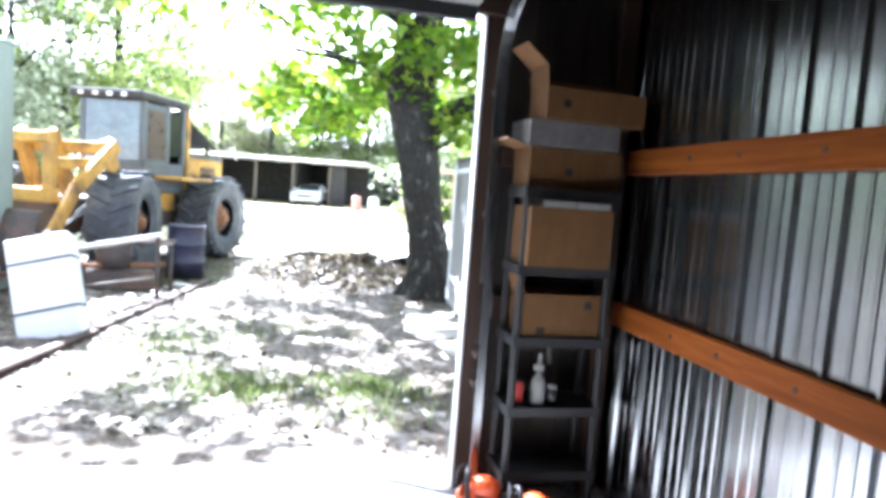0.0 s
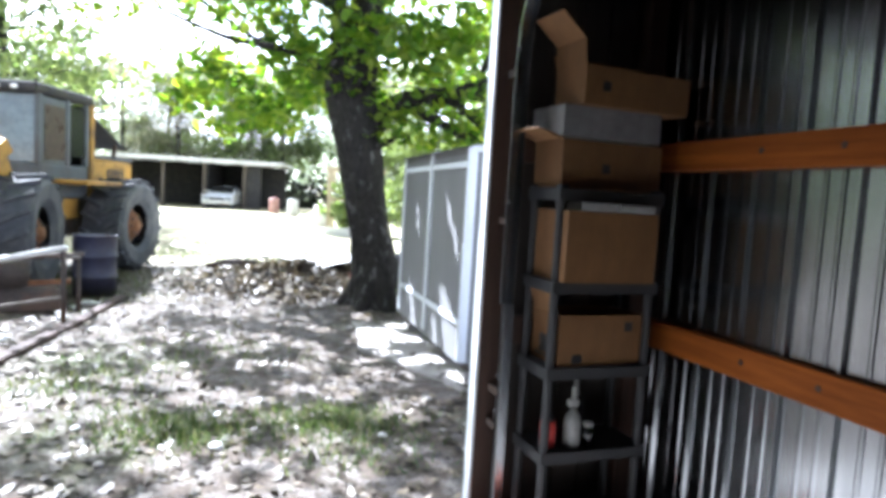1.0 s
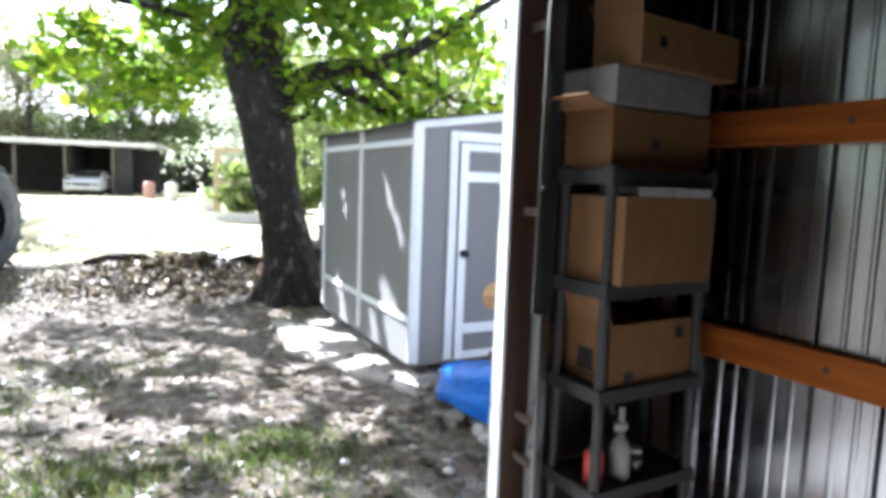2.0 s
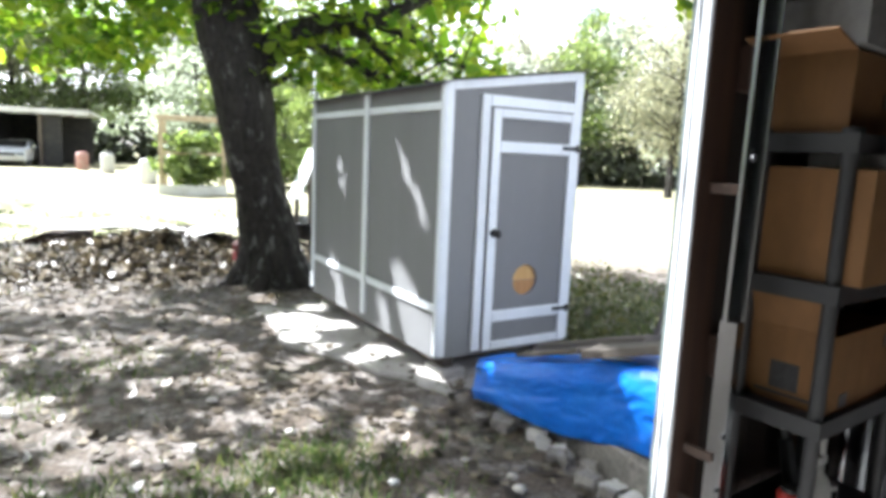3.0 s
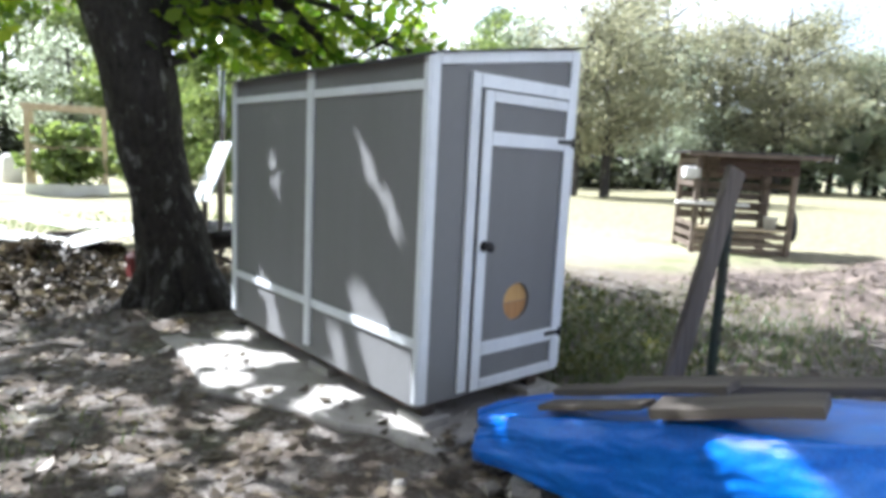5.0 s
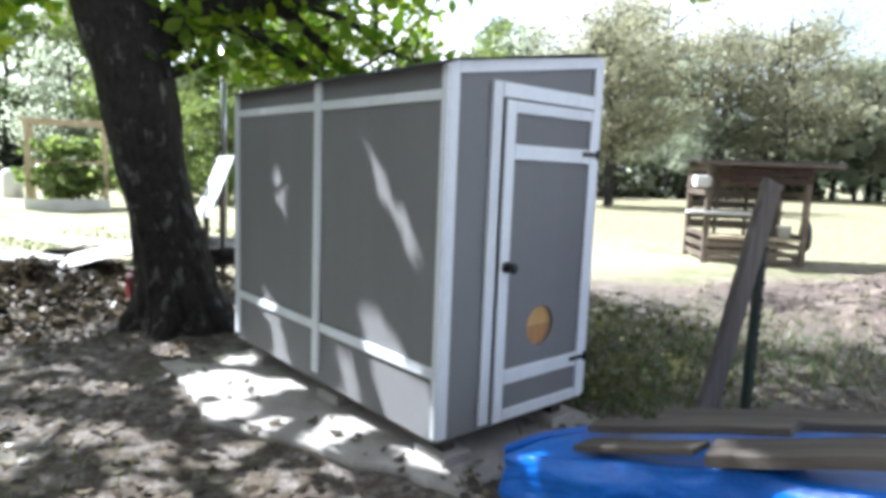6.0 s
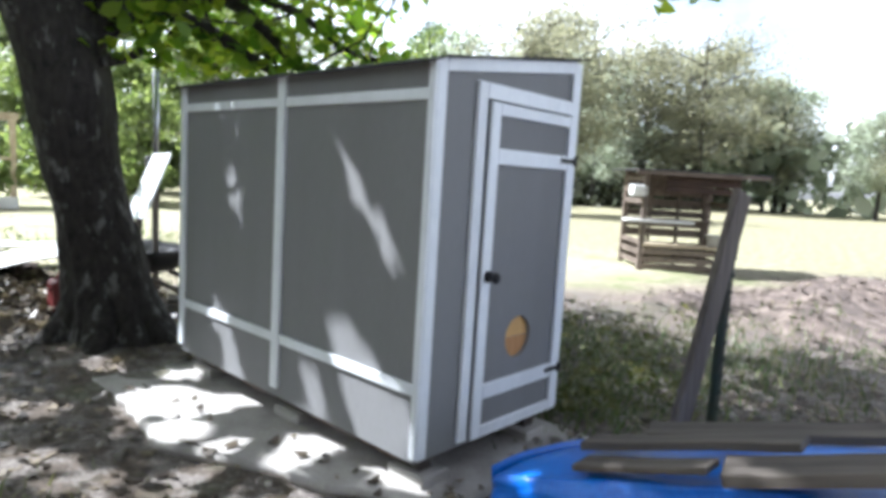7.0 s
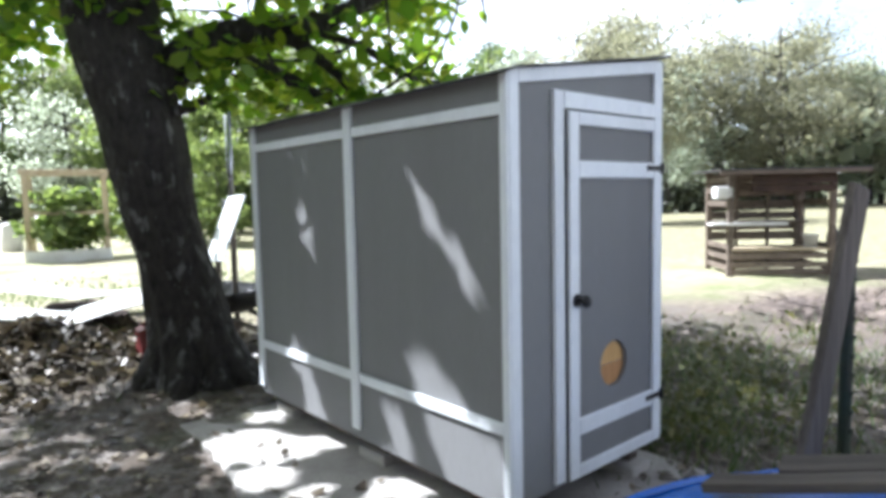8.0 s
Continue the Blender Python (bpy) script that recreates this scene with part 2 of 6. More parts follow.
M_BARREL = surf("navy_barrel", (0.018, 0.02, 0.045), (0.035, 0.038, 0.075), (0.06, 0.05, 0.05), 20, 3, 0.5, 0.15)
M_ORANGE = surf("saw_orange", (0.55, 0.07, 0.015), (0.66, 0.1, 0.025), (0.3, 0.05, 0.02), 40, 6, 0.35, 0.05)
M_RED = surf("faded_red", (0.38, 0.03, 0.025), (0.5, 0.05, 0.04), (0.25, 0.03, 0.025), 30, 4, 0.5, 0.1)
M_PINK = surf("faded_pink", (0.34, 0.16, 0.14), (0.46, 0.24, 0.21), (0.5, 0.4, 0.36), 30, 4, 0.6, 0.1)
M_GREENPAINT = surf("grey_green_paint", (0.19, 0.235, 0.22), (0.25, 0.3, 0.28), (0.15, 0.17, 0.15), 25, 1.5, 0.5, 0.1, 0, (1, 1, 0.15))
M_POSTGREEN = surf("green_steel", (0.02, 0.035, 0.025), (0.04, 0.06, 0.042), (0.08, 0.05, 0.03), 40, 4, 0.55, 0.15)
M_BARK = surf("bark", (0.006, 0.005, 0.004), (0.042, 0.036, 0.031), (0.2, 0.195, 0.185), 20, 9.0, 0.95, 1.0, 0, (1, 1, 0.5), 0.7, 0.1, 0.07, (0.57, 0.68))
M_LEAF = leafy("broad_leaves", (0.055, 0.12, 0.018), (0.11, 0.18, 0.028), (0.21, 0.26, 0.05), 0.65, (2.3, 2.3, 0.7))
M_LEAF_MID = leafy("wood_edge_leaves", (0.085, 0.125, 0.05), (0.15, 0.195, 0.08), (0.24, 0.28, 0.13), 0.5, (1.7, 1.75, 1.0))
# dull green paled and greyed: distance haze is put into the leaf colour
M_LEAF_HAZED = leafy("hazed_dull_leaves", (0.14, 0.155, 0.11), (0.22, 0.235, 0.175), (0.33, 0.34, 0.28), 0.74, (2.2, 2.3, 2.25))
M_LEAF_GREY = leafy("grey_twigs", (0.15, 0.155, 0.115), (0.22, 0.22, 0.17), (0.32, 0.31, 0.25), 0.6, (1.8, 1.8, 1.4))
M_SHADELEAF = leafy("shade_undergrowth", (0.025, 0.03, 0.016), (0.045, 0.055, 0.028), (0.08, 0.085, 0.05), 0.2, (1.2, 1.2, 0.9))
M_WEED = leafy("yard_weeds", (0.06, 0.075, 0.03), (0.11, 0.12, 0.055), (0.19, 0.18, 0.1), 0.4, (1.5, 1.5, 0.9))
M_PINE = leafy("pine_needles", (0.07, 0.11, 0.07), (0.11, 0.16, 0.1), (0.16, 0.21, 0.14), 0.35, (1.3, 1.4, 1.0))
M_DRYLEAF = leafy("dry_leaves", (0.03, 0.022, 0.015), (0.09, 0.072, 0.05), (0.23, 0.19, 0.135), 0.2, (1.2, 1.2, 1.0))
M_GRASS = leafy("grass_blades", (0.045, 0.085, 0.022), (0.09, 0.14, 0.045), (0.22, 0.22, 0.11), 0.3, (1.4, 1.4, 0.9))
M_PALE = surf("pale_sheet", (0.6, 0.6, 0.58), (0.74, 0.74, 0.72), (0.45, 0.43, 0.4), 30, 2, 0.6, 0.2)
M_RUBBLE = surf("grey_rubble", (0.12, 0.108, 0.096), (0.27, 0.25, 0.225), (0.07, 0.06, 0.052), 35, 5, 0.95, 0.7)
M_STONE = surf("pale_stone", (0.34, 0.32, 0.29), (0.5, 0.47, 0.43), (0.2, 0.18, 0.16), 30, 5, 0.9, 0.6)


# ---- building blocks ----
def put(name, bm, material, smooth=False):
    me = bpy.data.meshes.new(name)
    bm.to_mesh(me)
    bm.free()
    me.materials.append(material)
    if smooth:
        me.polygons.foreach_set("use_smooth", [True] * len(me.polygons))
    return new(name, me)


def part(name, bm, material, parent, label="", smooth=False):
    ob = put(name, bm, material, smooth)
    ob.parent = parent
    return tagged(ob, label)


def thing(name, m, label, category, group="", kind=""):
    ob = new(name)
    ob.empty_display_size = 0.1
    ob.matrix_world = m
    return tagged(ob, label, category, group, kind)


def box(x0, x1, y0, y1, z0, z1, bevel=0.004, bm=None, m=None):
    """A box with softened edges, added to bm."""
    b2 = bmesh.new()
    bmesh.ops.create_cube(b2, size=1, matrix=Matrix.LocRotScale(((x0 + x1) / 2, (y0 + y1) / 2, (z0 + z1) / 2), None, (x1 - x0, y1 - y0, z1 - z0)))
    if bevel:
        bmesh.ops.bevel(b2, geom=list(b2.edges), offset=min(bevel, abs(x1 - x0) * 0.3, abs(y1 - y0) * 0.3, abs(z1 - z0) * 0.3), segments=1, affect="EDGES", clamp_overlap=True)
    if m is not None:
        b2.transform(m)
    return join(bm, b2)


def join(bm, other):
    if bm is None:
        return other
    tmp = bpy.data.meshes.new("tmp")
    other.to_mesh(tmp)
    other.free()
    bm.from_mesh(tmp)
    bpy.data.meshes.remove(tmp)
    return bm


def beam(a, b, w, h, bevel=0.004, bm=None, roll=0):
    """A board or bar from a to b, w wide and h high in section."""
    a, b = Vector(a), Vector(b)
    d = b - a
    q = d.to_track_quat("X", "Z")
    m = Matrix.Translation((a + b) / 2) @ q.to_matrix().to_4x4() @ pose(0, 0, 0, roll, 0, 0)
    return box(-d.length / 2, d.length / 2, -w / 2, w / 2, -h / 2, h / 2, bevel, bm, m)


def lathe(profile, n=24, bm=None, m=None):
    """Turns a profile of (radius, height) about z; ends on the axis are closed."""
    b2 = bmesh.new()
    rings = []
    for r, z in profile:
        if r < 1e-6:
            rings.append([b2.verts.new((0, 0, z))])
        else:
            rings.append([b2.verts.new((r * math.cos(i * math.tau / n), r * math.sin(i * math.tau / n), z)) for i in range(n)])
    for p, q in zip(rings, rings[1:]):
        for i in range(n):
            j = (i + 1) % n
            if len(p) == 1 and len(q) > 1:
                b2.faces.new((p[0], q[j], q[i]))
            elif len(q) == 1 and len(p) > 1:
                b2.faces.new((p[i], p[j], q[0]))
            elif len(p) > 1:
                b2.faces.new((p[i], p[j], q[j], q[i]))
    bmesh.ops.recalc_face_normals(b2, faces=b2.faces)
    if m is not None:
        b2.transform(m)
    return join(bm, b2)


def tube(points, radii, n=10, bm=None, rough=0.0):
    """A tapered tube through points; rough makes its skin uneven."""
    b2 = bmesh.new()
    pts = [Vector(p) for p in points]
    rings = []
    for i, p in enumerate(pts):
        d = (pts[min(i + 1, len(pts) - 1)] - pts[max(i - 1, 0)]).normalized()
        side = d.cross(Vector((0.13, 1, 0.21))).normalized()
        up = side.cross(d)
        ring = []
        for k in range(n):
            a = k * math.tau / n
            r = radii[i]
            if rough:
                r *= 1 + rough * noise.noise(Vector((math.cos(a) * 1.7, math.sin(a) * 1.7, p.z * 1.4 + p.x))) + 0.5 * rough * noise.noise(Vector((math.cos(a) * 5, math.sin(a) * 5, p.z * 3)))
            ring.append(b2.verts.new(p + side * (r * math.cos(a)) + up * (r * math.sin(a))))
        rings.append(ring)
    for p, q in zip(rings, rings[1:]):
        for k in range(n):
            b2.faces.new((p[k], p[(k + 1) % n], q[(k + 1) % n], q[k]))
    b2.faces.new(rings[0])
    b2.faces.new(rings[-1])
    bmesh.ops.recalc_face_normals(b2, faces=b2.faces)
    return join(bm, b2)


def smooth_line(points, radii, steps=5):
    """More points along a bent limb."""
    P, R, out, rad = [Vector(p) for p in points], radii, [], []
    for i in range(len(P) - 1):
        p0, p1, p2, p3 = P[max(i - 1, 0)], P[i], P[i + 1], P[min(i + 2, len(P) - 1)]
        for s in range(steps):
            u = s / steps
            out.append(0.5 * ((2 * p1) + (p2 - p0) * u + (2 * p0 - 5 * p1 + 4 * p2 - p3) * u * u + (3 * p1 - p0 - 3 * p2 + p3) * u ** 3))
            rad.append(R[i] + (R[i + 1] - R[i]) * u)
    return out + [P[-1]], rad + [R[-1]]


def leaves_mesh(name, centres, size, rng, material, flat=0.0, spread=0.35, aspect=0.65):
    """One mesh of folded leaf blades at the given places."""
    c = np.asarray(centres, float)
    n = len(c)
    a = rng.normal(size=(n, 3))
    a[:, 2] *= 1 - flat
    a /= np.linalg.norm(a, axis=1)[:, None]
    h = rng.normal(size=(n, 3))
    h[:, 2] *= 1 - flat
    b = np.cross(a, h)
    if flat:
        b = np.cross(a, np.array([0, 0, 1.0]) + rng.normal(size=(n, 3)) * (1 - flat))
    b /= np.linalg.norm(b, axis=1)[:, None] + 1e-9
    s = size * (1 + spread * rng.uniform(-1, 1, n))[:, None]
    up = np.cross(a, b)
    v = np.empty((n, 6, 3))
    v[:, 0], v[:, 3] = c - a * s * 0.5, c + a * s * 0.55 - up * s * 0.1
    for k, along, wide in ((1, -0.22, 0.46), (2, 0.18, 0.42)):
        v[:, k] = c + a * s * along + b * s * aspect * wide + up * s * 0.11
        v[:, 6 - k] = c + a * s * along - b * s * aspect * wide + up * s * 0.11
    me = bpy.data.meshes.new(name)
    me.vertices.add(n * 6)
    me.vertices.foreach_set("co", v.ravel())
    me.loops.add(n * 6)
    me.loops.foreach_set("vertex_index", np.arange(n * 6, dtype=np.int32))
    me.polygons.add(n)
    me.polygons.foreach_set("loop_start", np.arange(n, dtype=np.int32) * 6)
    me.polygons.foreach_set("loop_total", np.full(n, 6, dtype=np.int32))
    me.update(calc_edges=True)
    me.materials.append(material)
    return me


def sheet(f, nu, nv, thick=0.0):
    """A surface from f(u, v), u and v from 0 to 1, given thickness by a second skin."""
    bm = bmesh.new()
    g = [[bm.verts.new(f(i / nu, j / nv)) for j in range(nv + 1)] for i in range(nu + 1)]
    for i in range(nu):
        for j in range(nv):
            bm.faces.new((g[i][j], g[i + 1][j], g[i + 1][j + 1], g[i][j + 1]))
    bmesh.ops.recalc_face_normals(bm, faces=bm.faces)
    if thick:
        bmesh.ops.solidify(bm, geom=list(bm.faces), thickness=thick)
    return bm


# ---- ground ----
def lump(x, y, cx, cy, rx, ry, h):
    return h * math.exp(-((x - cx) / rx) ** 2 - ((y - cy) / ry) ** 2)


def gz(x, y):
    """The height of the ground."""
    near = max(0.0, min(1.0, (y - 3.6) / 1.5))
    z = -0.03 + near * 0.05 * noise.noise(Vector((x * 0.6, y * 0.6, 0.3))) + near * 0.025 * noise.noise(Vector((x * 2.3, y * 2.3, 4.0)))
    z += near * 0.02
    z += lump(x, y, -1.3, 11.2, 1.3, 0.9, 0.3) * (1 + 0.5 * noise.noise(Vector((x * 2.5, y * 2.5, 1))))
    z += lump(x, y, -2.6, 12.0, 1.6, 0.8, 0.16) + (lump(x, y, 9.8, 7.3, 2.0, 0.9, 0.42) + lump(x, y, 7.2, 6.9, 1.0, 0.6, 0.2) + lump(x, y, 6.6, 8.6, 1.3, 0.5, 0.14)) * (1 + 0.6 * noise.noise(Vector((x * 1.4, y * 1.4, 6)))) + lump(x, y, -0.2, 9.7, 0.9, 0.8, 0.07)
    return z


def ground():
    fine = np.arange(-7, 11.01, 0.14)
    xs = np.concatenate([[-600, -300, -150, -80, -45, -28, -18, -12, -9], fine, [12.5, 15, 19, 25, 35, 55, 90, 160, 320, 600]])
    fy = np.arange(2.0, 14.5, 0.14)
    ys = np.concatenate([[-300, -100, -40, -20, -10, -5, 0], fy, [15.5, 17, 20, 25, 33, 45, 60, 90, 150, 320, 700]])
    verts = [(x, y, gz(x, y)) for x in xs for y in ys]
    w = len(ys)
    faces = [(i * w + j, (i + 1) * w + j, (i + 1) * w + j + 1, i * w + j + 1) for i in range(len(xs) - 1) for j in range(w - 1)]
    me = bpy.data.meshes.new("ground")
    me.from_pydata(verts, [], faces)
    me.polygons.foreach_set("use_smooth", [True] * len(faces))
    me.materials.append(M_GROUND)
    tagged(new("ground", me), "sandy dirt yard with leaf litter and pale dry grass", "ground", kind="structure")


ground()

# ---- the barn that the camera stands in ----
BARN = pose(0.125, 3.465, 0, 0, 0, 12)
SIDE, BACK, LEFT, HIGH = 0.888, -7.0, -5.6, 3.3


def rib_panel(width, height, ribs=4):
    """A ribbed metal sheet in the xz plane, its ribs towards -y, with its edges folded."""
    step = width / ribs
    prof = []
    for i in range(ribs):
        x = i * step
        prof += [(x, 0), (x + step * 0.3, 0), (x + step * 0.33, -0.0035), (x + step * 0.37, -0.0035), (x + step * 0.4, 0), (x + step * 0.6, 0),
                 (x + step * 0.63, -0.0035), (x + step * 0.67, -0.0035), (x + step * 0.7, 0), (x + step * 0.86, 0), (x + step * 0.91, -0.019), (x + step * 0.96, -0.019)]
    prof.append((width, 0))
    bm = bmesh.new()
    lo = [bm.verts.new((x, y, 0)) for x, y in prof]
    hi = [bm.verts.new((x, y, height)) for x, y in prof]
    for i in range(len(prof) - 1):
        bm.faces.new((lo[i], lo[i + 1], hi[i + 1], hi[i]))
    for f in bm.faces:
        f.normal_update()
        if f.normal.y > 0:
            f.normal_flip()
    bmesh.ops.solidify(bm, geom=list(bm.faces), thickness=-0.0015)
    bmesh.ops.recalc_face_normals(bm, faces=bm.faces)
    me = bpy.data.meshes.new("panel")
    bm.to_mesh(me)
    bm.free()
    me.materials.append(M_STEEL)
    return me


def barn():
    floor = box(LEFT, SIDE, BACK, -0.101, -0.12, 0.0, 0.004)
    f = put("floor", floor, M_FLOOR)
    a = put("apron", box(LEFT, SIDE, -0.1, 0.35, -0.12, -0.004, 0.008), M_CONCRETE)
    a.matrix_world = BARN
    tagged(a, "pale concrete apron before the barn door", "apron", kind="structure")
    f.matrix_world = BARN
    tagged(f, "worn grey concrete floor slab of the barn", "floor", kind="structure")
    wall = rib_panel(0.914, HIGH)
    for name, m, count in (("wall_right", BARN @ pose(SIDE, 0, 0, 0, 0, -90), 8),
                           ("wall_back", BARN @ pose(SIDE, BACK, 0, 0, 0, 180), 7)):
        w = thing(name, m, "corrugated galvanised steel barn wall", "wall", kind="structure")
        part("backing", box(-0.02, count * 0.914, 0.012, 0.04, 0, HIGH, 0), M_DARKIRON, w)
        for i in range(count):
            p = new("panel", wall)
            p.parent, p.location = w, (i * 0.914, 0, 0)
    # left wall
    w = thing("wall_left", BARN @ pose(LEFT, BACK, 0, 0, 0, 90), "corrugated galvanised steel barn wall far from the shelf", "wall", kind="structure")
    part("backing", box(0, 7.1, 0.012, 0.04, 0, HIGH, 0), M_DARKIRON, w)
    for i in range(8):
        p = new("panel", wall)
        p.parent, p.location = w, (i * 0.914, 0, 0)
    # front wall: a strip beside the opening and the lintel over it
    w = thing("wall_front", BARN, "barn front wall of ribbed steel beside the door opening", "wall", kind="structure")
    part("siding", box(0.0, SIDE + 0.03, 0.0, 0.012, 0, HIGH, 0), M_WHITE, w, "pale outer siding")
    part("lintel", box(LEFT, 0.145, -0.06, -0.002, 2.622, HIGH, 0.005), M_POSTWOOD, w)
    # unseen wall piece, added to narrow the opening and cut light inside
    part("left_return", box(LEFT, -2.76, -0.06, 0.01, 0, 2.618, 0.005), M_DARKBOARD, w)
    # near-black boards: the dim corner's shade is put into their colour
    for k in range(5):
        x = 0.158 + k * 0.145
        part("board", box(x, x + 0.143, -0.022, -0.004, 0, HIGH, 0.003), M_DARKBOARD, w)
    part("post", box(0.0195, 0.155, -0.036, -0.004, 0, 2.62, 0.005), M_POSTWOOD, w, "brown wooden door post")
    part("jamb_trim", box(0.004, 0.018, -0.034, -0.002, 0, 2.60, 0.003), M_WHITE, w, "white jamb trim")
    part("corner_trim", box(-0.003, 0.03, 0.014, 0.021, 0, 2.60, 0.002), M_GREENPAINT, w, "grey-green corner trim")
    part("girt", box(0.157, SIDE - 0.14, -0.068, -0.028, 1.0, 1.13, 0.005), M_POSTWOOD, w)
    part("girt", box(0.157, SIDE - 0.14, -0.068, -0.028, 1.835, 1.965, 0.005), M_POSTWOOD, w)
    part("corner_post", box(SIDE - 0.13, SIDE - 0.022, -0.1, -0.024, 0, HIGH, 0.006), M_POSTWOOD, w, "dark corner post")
    roof = box(LEFT, SIDE, BACK, 0.046, HIGH + 0.002, HIGH + 0.05, 0)
    for i in range(9):
        y = BACK + 0.5 + i * 0.8
        roof = box(LEFT, SIDE, y, y + 0.04, HIGH - 0.14, HIGH, 0.003, roof)
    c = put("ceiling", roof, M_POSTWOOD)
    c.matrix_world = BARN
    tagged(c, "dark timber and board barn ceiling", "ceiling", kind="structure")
    # girts along the right wall
    for z, label in ((1.005, "orange pine girt along the steel wall, lower"), (1.835, "orange pine girt along the steel wall, upper")):
        bm = box(SIDE - 0.06, SIDE - 0.021, BACK + 0.05, -0.16, z, z + 0.13, 0.004)
        g = put("wall_girt", bm, M_GIRT)
        g.matrix_world = BARN
        tagged(g, label, "girt", "wall girts", "structure")
        for k in range(7):
            y = -0.75 - k * 0.41 - 0.07 * math.sin(k * 5)
            bm = lathe([(0, 0.003), (0.011, 0.003), (0.013, 0.0)], 10, m=pose(SIDE - 0.06, y, z + 0.07 + 0.03 * math.sin(k * 3.1), 0, -90, 0))
            part("knot", bm, M_POSTWOOD, g).matrix_parent_inverse = Matrix()


barn()


def overhead_door():
    d = thing("overhead_door", BARN @ pose(0, 0, 0), "raised white sectional overhead door, its underside dimmed to grey, with steel tracks", "garage door")
    # sections coloured grey, not white, to dim their reflection in the steel wall
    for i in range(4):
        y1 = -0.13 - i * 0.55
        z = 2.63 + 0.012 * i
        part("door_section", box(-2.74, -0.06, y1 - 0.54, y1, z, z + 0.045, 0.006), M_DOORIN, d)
    part("bottom_seal", box(-2.74, -0.06, -0.125, -0.09, 2.555, 2.66, 0.012), M_BLACK, d, "black rubber bottom seal")
    pts, rad = [], []
    for i in range(9):
        a = i / 8 * math.pi / 2
        pts.append((0.085, -0.15 - 0.34 * (1 - math.cos(a)), 2.32 + 0.34 * math.sin(a)))
    pts = [(0.085, -0.13, 0.03), (0.085, -0.13, 1.2), (0.085, -0.14, 2.25)] + pts + [(0.085, -2.6, 2.69)]
    bm = None
    for a, b in zip(pts, pts[1:]):
        bm = beam(a, b, 0.052, 0.012, 0.001, bm)
        a2, b2 = (a[0] + 0.024, a[1] - 0.018, a[2]), (b[0] + 0.024, b[1] - 0.018, b[2])
        bm = beam(a2, b2, 0.006, 0.03, 0.001, bm)
    part("track", bm, M_STEEL, d, "galvanised door track")
    for z in (0.62, 0.78, 1.55, 2.2):
        part("bracket", box(0.07, 0.08, -0.128, -0.037, z, z + 0.03, 0.002), M_DARKIRON, d)
        part("bolt", lathe([(0, 0.008), (0.009, 0.008), (0.009, 0)], 8, m=pose(0.058, -0.158, z + 0.1, 90, 0, 0)), M_BLACK, d)


overhead_door()


def open_box(x0, x1, y0, y1, z0, z1, t, down=False):
    """A moulded tray or box, open at the top (or below), in one piece."""
    bm = bmesh.new()
    lo = [bm.verts.new(p) for p in ((x0, y0, z0), (x1, y0, z0), (x1, y1, z0), (x0, y1, z0))]
    hi = [bm.verts.new(p) for p in ((x0, y0, z1), (x1, y0, z1), (x1, y1, z1), (x0, y1, z1))]
    bm.faces.new(hi if down else lo)
    for i in range(4):
        j = (i + 1) % 4
        bm.faces.new((lo[i], lo[j], hi[j], hi[i]))
    bmesh.ops.recalc_face_normals(bm, faces=bm.faces)
    bmesh.ops.solidify(bm, geom=list(bm.faces), thickness=t)
    bmesh.ops.recalc_face_normals(bm, faces=bm.faces)
    return bm


def shelving():
    s = thing("shelving_unit", BARN @ pose(0.2, -0.345, 0), "dark grey plastic five-tier shelving unit in the barn corner", "shelf")
    W, D = 0.52, 0.27
    for z in (0.235, 0.585, 0.957, 1.328, 1.722):
        bm = open_box(-0.004, W + 0.004, -0.004, D + 0.004, z - 0.05, z, 0.008, True)
        part("shelf", bm, M_PLASTIC, s)
    for x in (0.022, W - 0.022):
        for y in (0.022, D - 0.022):
            part("post", lathe([(0.0, 0), (0.026, 0), (0.024, 0.04), (0.02, 0.08), (0.02, 1.64), (0.026, 1.67), (0.026, 1.735), (0, 1.74)], 14, m=pose(x, y, 0)), M_PLASTIC, s, smooth=True)


shelving()


def carton(u, v, z, w, d, h, turn, label, flaps=(), material=None):
    """A cardboard box on a shelf; flaps are (side, angle, length) of those that stand open."""
    material = material or M_CARD
    c = thing("cardboard_box", BARN @ pose(u, v, z, 0, 0, turn), label, "box", "boxes on the shelf")
    t = 0.005
    bm = open_box(0, w, 0, d, 0, h, t)
    part("body", bm, material, c)
    done = set()
    for side, angle, length in flaps:
        done.add(side)
        if side == "left":
            m = pose(0, d / 2, h, 0, angle, 0)
            bm = box(-0.0025, 0.0025, -d / 2, d / 2, 0, length, 0.001, m=m)
        elif side == "right":
            m = pose(w, d / 2, h, 0, angle, 0)
            bm = box(-0.0025, 0.0025, -d / 2, d / 2, 0, length, 0.001, m=m)
        elif side == "front":
            m = pose(w / 2, 0, h, angle, 0, 0)
            bm = box(-w / 2, w / 2, -0.0025, 0.0025, 0, length, 0.001, m=m)
        else:
            m = pose(w / 2, d, h, angle, 0, 0)
            bm = box(-w / 2, w / 2, -0.0025, 0.0025, 0, length, 0.001, m=m)
        part("flap", bm, material, c)
    if not done:
        part("flap", box(0, w, 0, d / 2 - 0.001, h, h + 0.004, 0.001), material, c)
        part("flap", box(0, w, d / 2 + 0.001, d, h, h + 0.004, 0.001), material, c)
        part("tape", box(-0.001, w + 0.001, d / 2 - 0.025, d / 2 + 0.025, h + 0.0045, h + 0.0055, 0), M_PAPER, c, "clear packing tape")
    return c


